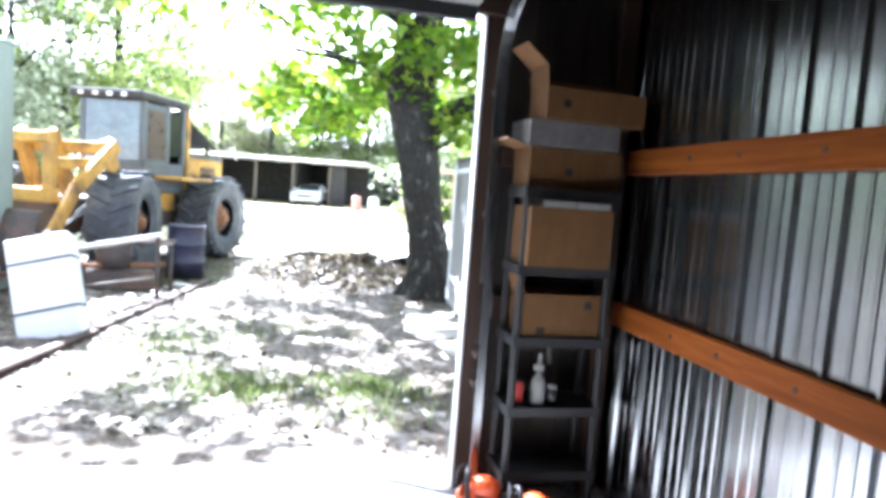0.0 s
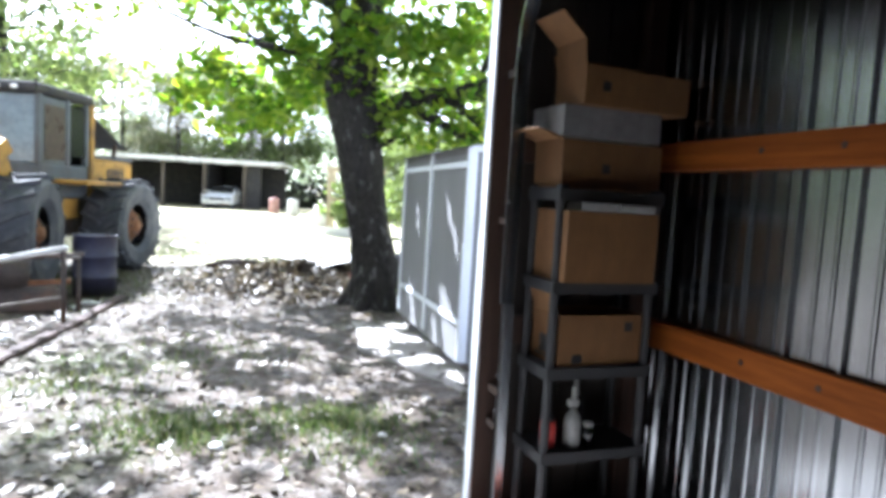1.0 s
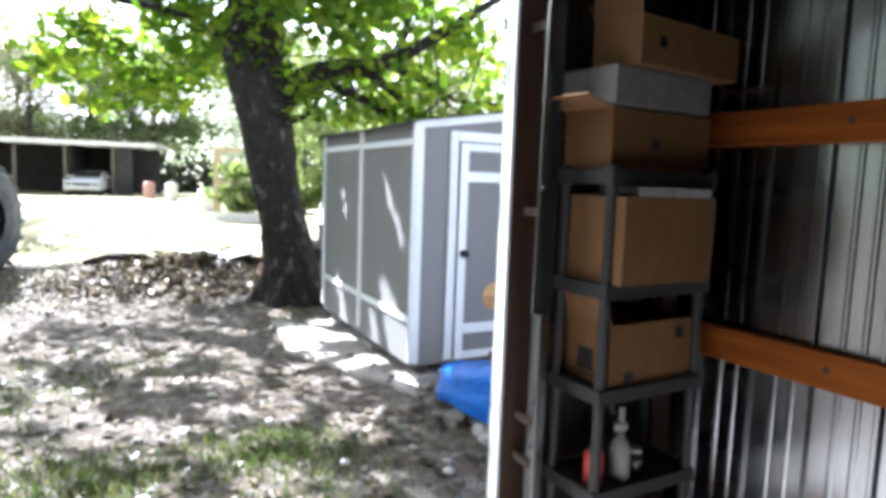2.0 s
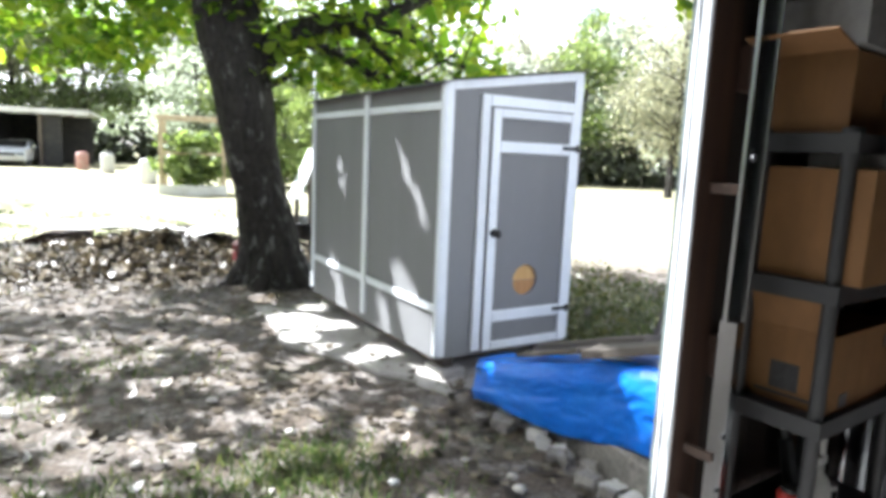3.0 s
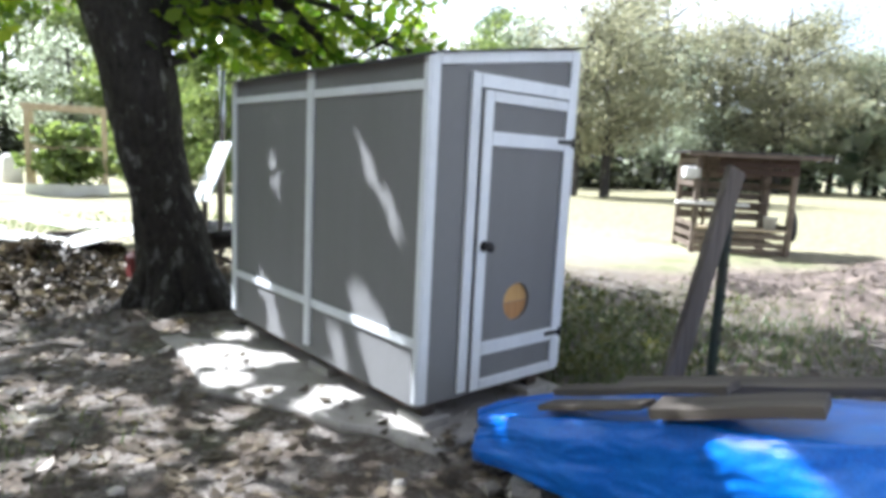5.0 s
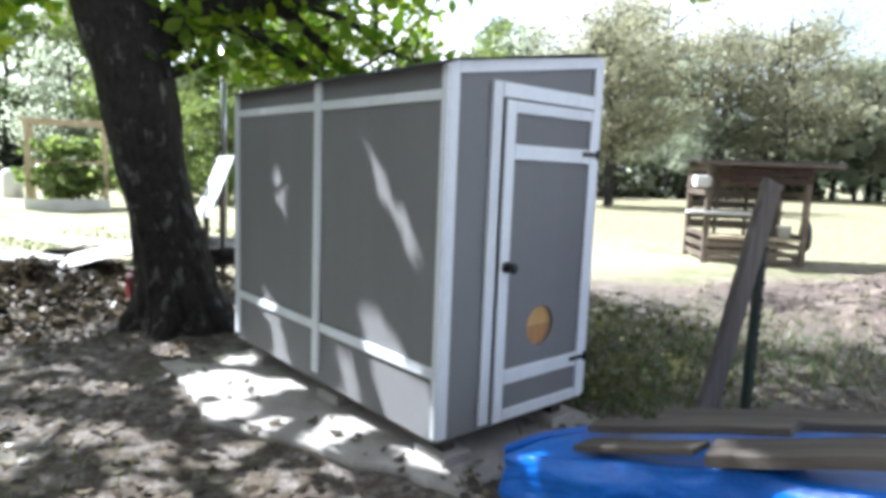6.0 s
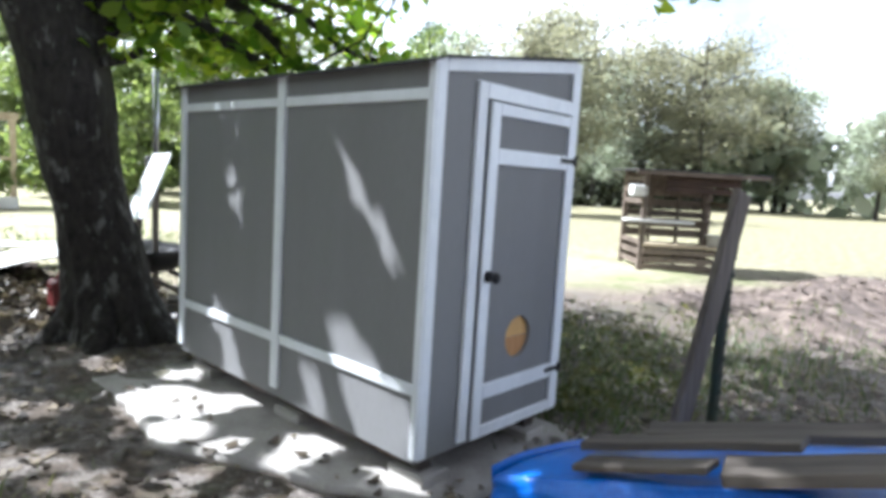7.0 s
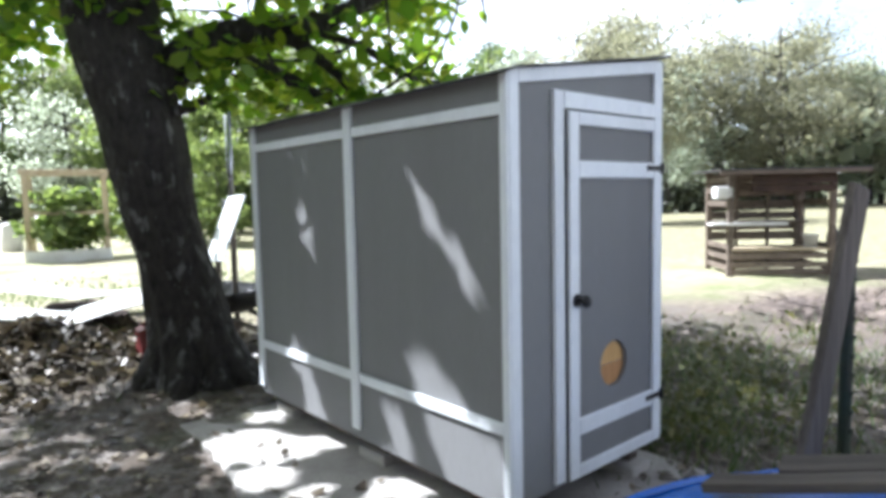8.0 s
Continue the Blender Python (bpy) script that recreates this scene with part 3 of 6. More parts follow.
def boxes():
    c = carton(0.25, -0.335, 0.961, 0.42, 0.25, 0.222, 1, "brown cardboard box with a dark printed mark", (("left", -18, 0.1),))
    part("printed_mark", box(0.0 - 0.002, -0.0005, 0.08, 0.16, 0.04, 0.12, 0), M_BLACK, c)
    part("printed_mark", box(0.0 - 0.002, -0.0005, 0.04, 0.2, 0.022, 0.03, 0), M_BLACK, c)
    part("printed_mark", box(0.33, 0.37, -0.002, -0.0005, 0.15, 0.19, 0), M_BLACK, c)
    part("printed_mark", box(0.07, 0.12, -0.002, -0.0005, 0.01, 0.05, 0), M_BLACK, c)
    carton(0.224, -0.388, 1.332, 0.445, 0.31, 0.296, 0, "plain brown cardboard box, taped shut")
    p = thing("paper_packs", BARN @ pose(0.285, -0.388, 1.634, 0, 0, 0), "two flat white paper packs on a box", "paper")
    part("pack", box(0, 0.178, 0, 0.2, 0, 0.036, 0.004), M_PAPER, p)
    part("pack", box(0.186, 0.365, 0, 0.2, 0, 0.034, 0.004), M_PAPER, p)
    c = carton(0.22, -0.31, 1.726, 0.51, 0.23, 0.205, 2, "brown cardboard box with crumpled open flaps", (("left", -75, 0.13), ("back", -100, 0.06)))
    part("printed_mark", box(0.2, 0.24, -0.002, -0.0005, 0.07, 0.11, 0), M_BLACK, c)
    t = thing("carton_tray", BARN @ pose(0.2, -0.335, 1.94, 0, 0, 3), "shallow grey-white carton tray between boxes", "box")
    bm = open_box(0, 0.5, 0, 0.25, 0, 0.12, 0.005)
    part("body", bm, M_TRAY, t)
    part("lid", box(0, 0.5, 0, 0.25, 0.12, 0.128, 0.002), M_TRAY, t)
    c = carton(0.265, -0.372, 2.071, 0.56, 0.21, 0.16, 5, "brown cardboard box standing open on the stack", (("left", 8, 0.001), ("back", -25, 0.08)))
    bm = box(-0.0025, 0.0025, -0.105, 0.105, 0, 0.1, 0.001, m=pose(0, 0.105, 0.16, 0, -5, 0))
    bm = box(-0.0025, 0.0025, -0.105, 0.105, 0, 0.15, 0.001, bm, pose(-0.009, 0.105, 0.26, 0, -52, 0))
    part("flap", bm, M_CARD, c, "raised creased flap")
    part("printed_mark", box(0.09, 0.13, -0.002, -0.0005, 0.06, 0.1, 0), M_BLACK, c)


boxes()


def shelf_odds():
    at = BARN @ pose(0.2, -0.345, 0.587)
    b = thing("spray_bottle", at @ pose(0.18, 0.06, 0), "white plastic spray bottle on the shelf", "bottle")
    part("body", lathe([(0, 0), (0.036, 0), (0.038, 0.02), (0.038, 0.11), (0.03, 0.14), (0.014, 0.16), (0.014, 0.18), (0, 0.18)], 16), M_PAPER, b, smooth=True)
    part("trigger_head", box(-0.03, 0.025, -0.012, 0.012, 0.18, 0.215, 0.006), M_PAPER, b)
    part("neck", lathe([(0, 0.178), (0.012, 0.178), (0.012, 0.27), (0, 0.275)], 10), M_PAPER, b)
    r = thing("red_can", at @ pose(0.07, 0.08, 0), "small red can on the shelf", "can")
    part("body", lathe([(0, 0), (0.036, 0), (0.036, 0.11), (0.03, 0.118), (0, 0.118)], 16), M_RED, r, smooth=True)
    part("lid", lathe([(0, 0.12), (0.028, 0.12), (0.028, 0.13), (0, 0.131)], 16), M_BLACK, r)
    w = thing("brush", at @ pose(0.3, 0.12, 0), "brush with a white handle leaning on the shelf", "brush")
    part("handle", beam((0, 0.1, 0.17), (0, 0.16, 0.34), 0.022, 0.012, 0.004), M_PAPER, w)
    part("bristles", beam((0, 0.06, 0.01), (0, 0.1, 0.17), 0.05, 0.03, 0.006), M_BLACK, w)
    j = thing("jar", at @ pose(0.26, 0.06, 0), "small dark jar with a pale lid", "jar")
    part("body", lathe([(0, 0), (0.03, 0), (0.03, 0.07), (0.022, 0.085), (0, 0.085)], 14), M_DARKGLASS, j, smooth=True)
    part("lid", lathe([(0, 0.086), (0.024, 0.086), (0.024, 0.102), (0, 0.103)], 14), M_PAPER, j)


shelf_odds()


def chainsaw(m, label):
    s = thing("chainsaw", m, label, "chainsaw", "chainsaws")
    bm = box(-0.11, 0.12, -0.06, 0.06, 0.03, 0.15, 0.02)
    part("housing", bm, M_ORANGE, s)
    part("top_cover", lathe([(0.055, 0), (0.06, 0.02), (0.05, 0.06), (0.03, 0.075), (0, 0.078)], 16, m=pose(-0.02, 0, 0.15) @ Matrix.Diagonal((1.4, 1, 1, 1))), M_ORANGE, s, smooth=True)
    part("bar", box(0.12, 0.55, 0.028, 0.034, 0.05, 0.11, 0.002), M_STEEL, s)
    part("chain", box(0.115, 0.56, 0.024, 0.038, 0.112, 0.122, 0.002), M_BLACK, s)
    pts, rad = smooth_line([(0.09, -0.06, 0.1), (0.1, -0.05, 0.2), (0.08, 0.0, 0.25), (0.06, 0.06, 0.2), (0.05, 0.07, 0.08)], [0.012] * 5)
    part("front_handle", tube(pts, rad, 8), M_BLACK, s, smooth=True)
    pts, rad = smooth_line([(-0.1, 0, 0.14), (-0.2, 0, 0.17), (-0.27, 0, 0.12), (-0.24, 0, 0.05), (-0.1, 0, 0.04)], [0.015] * 5)
    part("rear_handle", tube(pts, rad, 8), M_BLACK, s, smooth=True)
    part("hand_guard", box(0.115, 0.125, -0.06, 0.07, 0.16, 0.25, 0.004), M_BLACK, s)
    part("muffler", box(0.11, 0.14, -0.055, 0.02, 0.05, 0.12, 0.008), M_DARKIRON, s)


chainsaw(BARN @ pose(0.09, -0.36, 0.0, 0, 0, 150), "orange-red chainsaw with black handles on the floor")
chainsaw(BARN @ pose(0.3, -0.56, 0.0, 0, 0, 165), "second orange-red chainsaw lying on the concrete")


# ---- the grey shed ----
SHED = pose(0.505, 6.12, 0, 0, 0, 9)
SW, SL, SB = 1.22, 2.5, 0.17


def slope_board(x0, x1, y0, y1, za0, za1, zb0, zb1, bm=None):
    """A board whose lower and upper edges rise from x0 to x1."""
    b2 = bmesh.new()
    v = [b2.verts.new(p) for p in ((x0, y0, za0), (x1, y0, zb0), (x1, y0, zb1), (x0, y0, za1), (x0, y1, za0), (x1, y1, zb0), (x1, y1, zb1), (x0, y1, za1))]
    for f in ((0, 1, 2, 3), (7, 6, 5, 4), (0, 4, 5, 1), (1, 5, 6, 2), (2, 6, 7, 3), (3, 7, 4, 0)):
        b2.faces.new([v[i] for i in f])
    bmesh.ops.recalc_face_normals(b2, faces=b2.faces)
    bmesh.ops.bevel(b2, geom=list(b2.edges), offset=0.003, segments=1, affect="EDGES")
    return join(bm, b2)


def holed_panel(x0, x1, z0, z1, y0, y1, cx, cz, r, deep):
    """A thin upright panel with a round hole whose rim reaches back to deep."""
    bm = bmesh.new()
    n = 48
    ring, edge = [], []
    for i in range(n):
        c, q = math.cos(i * math.tau / n), math.sin(i * math.tau / n)
        ring.append((cx + r * c, cz + r * q))
        k = min(((x1 if c > 0 else x0) - cx) / c if abs(c) > 1e-6 else 1e9, ((z1 if q > 0 else z0) - cz) / q if abs(q) > 1e-6 else 1e9)
        edge.append([cx + k * c, cz + k * q])
    for x, z in ((x0, z0), (x1, z0), (x0, z1), (x1, z1)):
        near = min(edge, key=lambda e: (e[0] - x) ** 2 + (e[1] - z) ** 2)
        near[0], near[1] = x, z
    loops = [[bm.verts.new((x, y, z)) for x, z in line] for line, y in ((edge, y1), (edge, y0), (ring, y0), (ring, deep))]
    for a, b in zip(loops, loops[1:]):
        for i in range(n):
            j = (i + 1) % n
            bm.faces.new((a[i], a[j], b[j], b[i]))
    bmesh.ops.recalc_face_normals(bm, faces=bm.faces)
    return bm


def shed():
    s = thing("garden_shed", SHED, "grey plywood lean-to shed with white trim boards and a closed door", "shed")
    zl, zr = 2.125, 2.305
    part("floor_frame", box(0.015, SW - 0.015, 0.015, SL - 0.015, SB - 0.012, SB + 0.08, 0.004), M_GREYWOOD, s)
    # skids take a dark iron colour to paint in the black gap's shade
    for x in (0.1, SW - 0.2):
        part("skid", box(x, x + 0.09, 0.05, SL - 0.05, SB - 0.09, SB - 0.014, 0.005), M_DARKIRON, s)
    # walls
    part("side_wall", box(0, 0.014, 0.015, SL - 0.015, SB, zl, 0.002), M_GREY, s)
    part("side_wall", box(SW - 0.014, SW, 0.015, SL - 0.015, SB, zr, 0.002), M_GREY, s)
    part("front_wall", slope_board(0, SW, 0, 0.013, SB, zl, SB, zr), M_GREY, s)
    part("back_wall", slope_board(0, SW, SL - 0.013, SL, SB, zl, SB, zr), M_GREY, s)
    # side trim
    T = 0.02
    part("trim_board", box(-T, -0.001, -T, 0.024, SB + 0.03, zl - 0.004, 0.003), M_WHITE, s)
    part("trim_board", box(-T, -0.001, SL - 0.05, SL + T, SB + 0.05, zl - 0.004, 0.003), M_WHITE, s)
    part("trim_board", box(-T - 0.004, -0.001, 1.185, 1.262, SB + 0.06, zl - 0.004, 0.003), M_WHITE, s)
    for y0, y1 in ((0.026, 1.183), (1.264, SL - 0.052)):
        part("trim_board", box(-T + 0.002, -0.001, y0, y1, 1.936, 1.99, 0.003), M_WHITE, s)
        part("trim_board", box(-T + 0.002, -0.001, y0, y1, 0.515, 0.572, 0.003), M_WHITE, s)
    # front trim
    part("trim_board", slope_board(0.001, 0.064, -T, -0.001, SB + 0.02, zl, SB + 0.02, zl + 0.0126), M_WHITE, s)
    part("trim_board", box(SW - 0.06, SW + T, -T, -0.001, SB + 0.03, zr - 0.006, 0.003), M_WHITE, s)
    part("trim_board", slope_board(0.066, SW - 0.062, -T, -0.001, zl - 0.052, zl + 0.01, zr - 0.075, zr - 0.008), M_WHITE, s)
    # door surround
    fx0, fz0, fz1 = 0.298, 0.2, 2.066
    part("door_casing", box(fx0, fx0 + 0.07, -T - 0.004, -0.001, fz0, fz1, 0.003), M_WHITE, s)
    part("door_casing", box(fx0 + 0.072, SW - 0.063, -T - 0.004, -0.001, fz1 - 0.078, fz1, 0.003), M_WHITE, s)
    # the door leaf and its boards
    x0, x1, z0, z1 = fx0 + 0.084, SW - 0.034, 0.2, fz1 - 0.092
    hx, hz, hr = 0.762, 0.712, 0.118
    d = part("door", holed_panel(x0, x1, z0, z1, -0.028, -0.0225, hx, hz, hr, -0.004), M_GREY, s)
    b = 0.072
    part("stile", box(x0, x0 + b, -0.046, -0.029, z0, z1, 0.004), M_WHITE, d)
    part("stile", box(x1 - b, x1, -0.046, -0.029, z0, z1, 0.004), M_WHITE, d)
    for za, zb in ((z1 - 0.062, z1), (1.664, 1.746), (0.412, 0.496), (z0, z0 + 0.064)):
        part("rail", box(x0 + b + 0.001, x1 - b - 0.001, -0.0455, -0.029, za, zb, 0.004), M_WHITE, d)
    part("knob_plate", lathe([(0, 0.012), (0.03, 0.012), (0.033, 0.0)], 16, m=pose(0.43, -0.046, 1.083, 90, 0, 0)), M_BLACK, d, "black knob plate")
    part("knob", lathe([(0.012, 0.012), (0.012, 0.035), (0.028, 0.045), (0.03, 0.06), (0.02, 0.072), (0, 0.074)], 16, m=pose(0.43, -0.046, 1.083, 90, 0, 0)), M_BLACK, d, smooth=True)
    for z in (1.718, 0.462):
        bm = beam((x1 - 0.15, -0.05, z), (x1 - 0.005, -0.05, z), 0.005, 0.028, 0.002)
        bm = box(x1 - 0.012, x1 + 0.012, -0.06, -0.044, z - 0.03, z + 0.03, 0.003, bm)
        part("hinge", bm, M_BLACK, d, "black strap hinge")
    # a round opening stopped from behind with two pieces of bare plywood
    part("bare_patch", box(hx - hr - 0.01, hx + hr + 0.01, -0.0038, -0.0015, hz - 0.002, hz + hr + 0.01, 0), M_BARE, d, "bare orange plywood behind a round opening")
    part("bare_patch", box(hx - hr - 0.01, hx + hr + 0.01, -0.0036, -0.0015, hz - hr - 0.01, hz - 0.006, 0), M_BARE_DARK, d, "browner plywood offcut behind the opening")
    # roof
    
    def felt(u, v):
        x, y = -0.065 + (SW + 0.12) * u, -0.05 + (SL + 0.1) * v
        lip = -0.02 * max(0.0, 1 - u * 14) - 0.006 * noise.noise(Vector((x * 3, y * 3.5, 5)))
        return (x, y, zl + 0.008 + (zr - zl + 0.01) * (x / SW) + lip)

    part("roof", sheet(felt, 28, 50, 0.009), M_ROOF, s, "dark felt roof sheet with a wavy edge", True)


shed()


def blocks():
    for i, (x, y) in enumerate(((0.16, 0.12), (0.16, 1.2), (0.16, 2.3), (1.06, 0.12), (1.06, 2.3))):
        p = SHED @ Vector((x, y, 0))
        z = gz(p.x, p.y) - 0.03
        b = put("concrete_block", box(-0.1, 0.1, -0.13, 0.13, 0, SB - 0.092 - z, 0.008), M_CONCRETE)
        b.matrix_world = pose(p.x, p.y, z, 0, 0, 9 + 4 * math.sin(i * 3))
        tagged(b, "grey concrete block under the shed", "block", "shed blocks")


blocks()


M_SLAB = surf("sandy_concrete", (0.32, 0.3, 0.28), (0.46, 0.44, 0.41), (0.22, 0.205, 0.19), 45, 3.0, 0.92, 0.6, 0, (1, 1, 1), 0.7, 0.1, 0.01)


def slab_edge(v):
    """The ragged outer edge of the strip."""
    y = -0.24 + 2.9 * v
    base = -0.05 - 0.62 * min(1.0, max(0.0, (y + 0.1) / 1.5)) + 0.1 * max(0.0, y - 1.5)
    return base + 0.05 * noise.noise(Vector((y * 3.1, 0.5, 0))) + 0.03 * noise.noise(Vector((y * 9.0, 4.5, 0)))


def yard_slab():
    m = SHED
    bm = sheet(lambda u, v: (slab_edge(v) + (1.35 - slab_edge(v)) * u, -0.24 + 2.9 * v, 0.018 + 0.008 * noise.noise(Vector((u * 4, v * 9, 2)))), 30, 44, 0.06)
    s = put("concrete_slab", bm, M_SLAB, True)
    s.matrix_world = m
    tagged(s, "pale sandy concrete strip beside the shed", "slab", kind="structure")


yard_slab()


# ---- trees ----
def crown_points(rng, clumps, per, sigma):
    pts = []
    for c in clumps:
        pts.append(np.asarray(c) + rng.normal(size=(per, 3)) * np.array([sigma, sigma, sigma * 0.6]))
    return np.concatenate(pts)


def big_tree():
    t = thing("shade_tree", pose(0, 0, 0), "large broad-leaved shade tree with rough dark bark beside the shed", "tree")
    rng = np.random.default_rng(5)
    pts, rad = smooth_line([(-0.12, 9.7, -0.1), (-0.14, 9.7, 0.1), (-0.18, 9.7, 0.35), (-0.23, 9.7, 0.75), (-0.31, 9.7, 1.15), (-0.45, 9.7, 1.97), (-0.51, 9.7, 2.4), (-0.55, 9.7, 2.8), (-0.55, 9.7, 3.2), (-0.5, 9.72, 3.8), (-0.4, 9.75, 5.0), (-0.5, 9.9, 6.6), (-0.4, 10.0, 8.2)],
                           [0.56, 0.46, 0.37, 0.315, 0.29, 0.295, 0.31, 0.31, 0.27, 0.24, 0.19, 0.12, 0.05], 7)
    bm = tube(pts, rad, 72, rough=0.15)
    # buttress roots spreading into the dirt
    for a in (0.5, 1.9, 3.3, 4.3, 5.4):
        c, q = math.cos(a), math.sin(a)
        bm = tube([(-0.2 + 0.1 * c, 9.7 + 0.1 * q, 0.75), (-0.15 + 0.32 * c, 9.7 + 0.32 * q, 0.2), (-0.15 + 0.62 * c, 9.7 + 0.62 * q, -0.06)], [0.1, 0.15, 0.07], 14, bm, 0.1)
    part("trunk", bm, M_BARK, t, smooth=True)
    limbs = [
        ([(-0.6, 9.66, 2.2), (-0.74, 9.64, 2.7), (-0.83, 9.62, 3.1), (-0.83, 9.62, 3.6), (-0.85, 9.66, 4.3), (-1.2, 9.8, 5.4)], [0.18, 0.2, 0.18, 0.14, 0.11, 0.03]),
        ([(-0.5, 9.68, 2.35), (-0.25, 9.63, 2.66), (0.04, 9.6, 2.92), (0.38, 9.58, 3.03), (0.8, 9.55, 3.13), (1.25, 9.5, 3.3), (2.1, 9.2, 3.85), (3.2, 8.9, 4.6)], [0.2, 0.17, 0.145, 0.13, 0.105, 0.09, 0.06, 0.02]),
        ([(0.02, 9.6, 2.92), (0.33, 9.56, 2.8), (0.68, 9.5, 2.67), (1.0, 9.42, 2.5), (1.6, 9.3, 2.32), (2.2, 9.2, 2.4)], [0.085, 0.07, 0.06, 0.05, 0.035, 0.012]),
        ([(0.5, 9.58, 3.06), (0.8, 9.5, 2.98), (1.1, 9.42, 2.75), (1.4, 9.35, 2.5), (2.0, 9.2, 2.5)], [0.075, 0.06, 0.05, 0.035, 0.012]),
        ([(0.9, 9.52, 3.12), (1.35, 9.4, 3.0), (1.9, 9.3, 2.72), (2.6, 9.2, 2.7)], [0.05, 0.04, 0.03, 0.012]),
        ([(-0.28, 9.5, 2.32), (-0.12, 9.45, 2.37), (0.02, 9.42, 2.45)], [0.055, 0.045, 0.025]),
        ([(-0.28, 9.5, 2.48), (-0.1, 9.47, 2.62), (0.06, 9.45, 2.7), (0.3, 9.42, 2.6)], [0.03, 0.025, 0.02, 0.01]),
        ([(-0.9, 9.6, 3.2), (-1.3, 9.5, 3.45), (-1.9, 9.4, 3.6), (-3.1, 9.2, 4.3), (-4.3, 9.2, 5.0)], [0.04, 0.034, 0.03, 0.024, 0.012]),
        ([(-0.75, 9.6, 4.9), (-1.2, 8.7, 5.4), (-2.0, 7.8, 5.9), (-2.4, 7.2, 6.1)], [0.11, 0.08, 0.06, 0.025]),
        ([(-0.4, 9.6, 4.4), (0.6, 8.9, 5.0), (1.6, 8.0, 5.6), (2.3, 7.2, 6.0)], [0.12, 0.09, 0.06, 0.02]),
        ([(-0.5, 9.8, 4.0), (-1.5, 10.3, 4.7), (-2.9, 10.8, 5.6), (-4.0, 11.2, 6.3)], [0.12, 0.1, 0.06, 0.02]),
        ([(-0.4, 9.8, 4.8), (0.5, 10.9, 5.4), (1.3, 12.0, 6.2)], [0.11, 0.08, 0.02]),
        ([(-0.4, 9.7, 5.6), (-1.6, 9.6, 6.5), (-2.7, 9.5, 7.2)], [0.1, 0.07, 0.02]),
        ([(1.1, 9.5, 3.25), (1.4, 9.9, 3.9), (1.9, 10.3, 4.6)], [0.06, 0.04, 0.015]),
        ([(-1.6, 9.45, 3.52), (-2.2, 9.0, 3.5), (-3.0, 8.5, 3.7)], [0.05, 0.035, 0.012]),
    ]
    # where the sun comes down through the foliage on to shed, slab and dirt
    gaps = ((0.411, 6.713, 1.6, 0.045), (0.43, 6.594, 1.47, 0.06), (0.449, 6.476, 1.33, 0.05), (0.466, 6.367, 1.2, 0.035), (0.23, 7.87, 1.33, 0.06), (0.2, 8.06, 1.91, 0.025), (0.23, 7.86, 1.88, 0.03), (0.23, 7.88, 1.53, 0.03),
            (0.22, 7.94, 0.4, 0.12), (0.37, 6.94, 0.32, 0.075), (0.45, 6.48, 0.36, 0.19), (0.5, 6.2, 0.35, 0.07), (0.43, 6.61, 0.57, 0.04),
            (-0.15, 7.95, 0, 0.27), (0.25, 7.75, 0, 0.13), (-0.26, 7.43, 0, 0.13), (-0.04, 7.1, 0, 0.12), (0.34, 6.88, 0, 0.15), (0.14, 6.75, 0, 0.1), (-0.32, 8.85, 0, 0.13), (0.06, 8.45, 0, 0.13), (-0.87, 8.3, 0, 0.14),
            (-0.96, 7.55, 0, 0.12), (-0.86, 6.67, 0, 0.1), (-0.7, 5.94, 0, 0.1), (-0.49, 6.16, 0, 0.1), (-1.4, 7.9, 0, 0.16), (-1.41, 6.54, 0, 0.1), (-1.64, 5.55, 0, 0.12), (-2.04, 6.1, 0, 0.14), (-0.9, 5.19, 0, 0.08), (0.9, 4.74, 0.6, 0.055), (0.88, 4.58, 0.5, 0.05), (0.9, 4.36, 0.46, 0.06), (0.94, 4.08, 0.38, 0.1), (0.68, 5.5, 0.3, 0.06), (0.74, 5.1, 0.46, 0.035))

    def open_sky(p, extra=0.0):
        """True where a point lies in none of the sunlit gaps."""
        keep = np.ones(len(p), bool)
        for x, y, z, wide in gaps:
            away = p - np.array([x, y, z])
            along = away @ np.array(SUN)
            keep &= np.linalg.norm(away - np.outer(along, np.array(SUN)), axis=1) > wide + extra
        return keep

    clumps, sparse = [], []
    for p, r in limbs:
        lp, lr = smooth_line(p, r, 5)
        part("limb", tube(lp, lr, 14, rough=0.1), M_BARK, t, smooth=True)
        if len(p) > 3:
            if lp[-1].z < 3.4 or p[0] == (-0.5, 9.68, 2.35):
                sparse += [tuple(v) for v in lp[len(lp) // 2::5]]
            else:
                clumps += [tuple(v) for v in lp[len(lp) // 2::3]]
        # twigs
        for k in range(7):
            i = rng.integers(len(lp) // 3, len(lp)) if len(p) > 3 else 0
            if lr[0] < 0.058 and len(p) <= 4 and p[0][0] < 0:
                break
            a = lp[i]
            e = a + Vector(rng.normal(size=3) * 0.55) + Vector((0, 0, 0.15))
            if not open_sky(np.array([a.lerp(e, f) for f in (0.2, 0.5, 0.8, 1.0)]), 0.04).all():
                continue
            bm = tube([a, a.lerp(e, 0.5) + Vector(rng.normal(size=3) * 0.08), e], [min(lr[i] * 0.5, 0.022), 0.012, 0.004], 6)
            part("twig", bm, M_BARK, t)
            if k % 2:
                (sparse if e.z < 3.4 else clumps).append(tuple(e))
    # outer crown: an uneven shell with gaps
    sparse += [(0.1, 9.4, 2.5), (0.45, 9.3, 2.38), (0.75, 9.2, 2.45)]
    sparse += [(rng.uniform(-0.4, 3.6), rng.uniform(10.2, 11.6), rng.uniform(2.9, 4.3)) for k in range(24)]
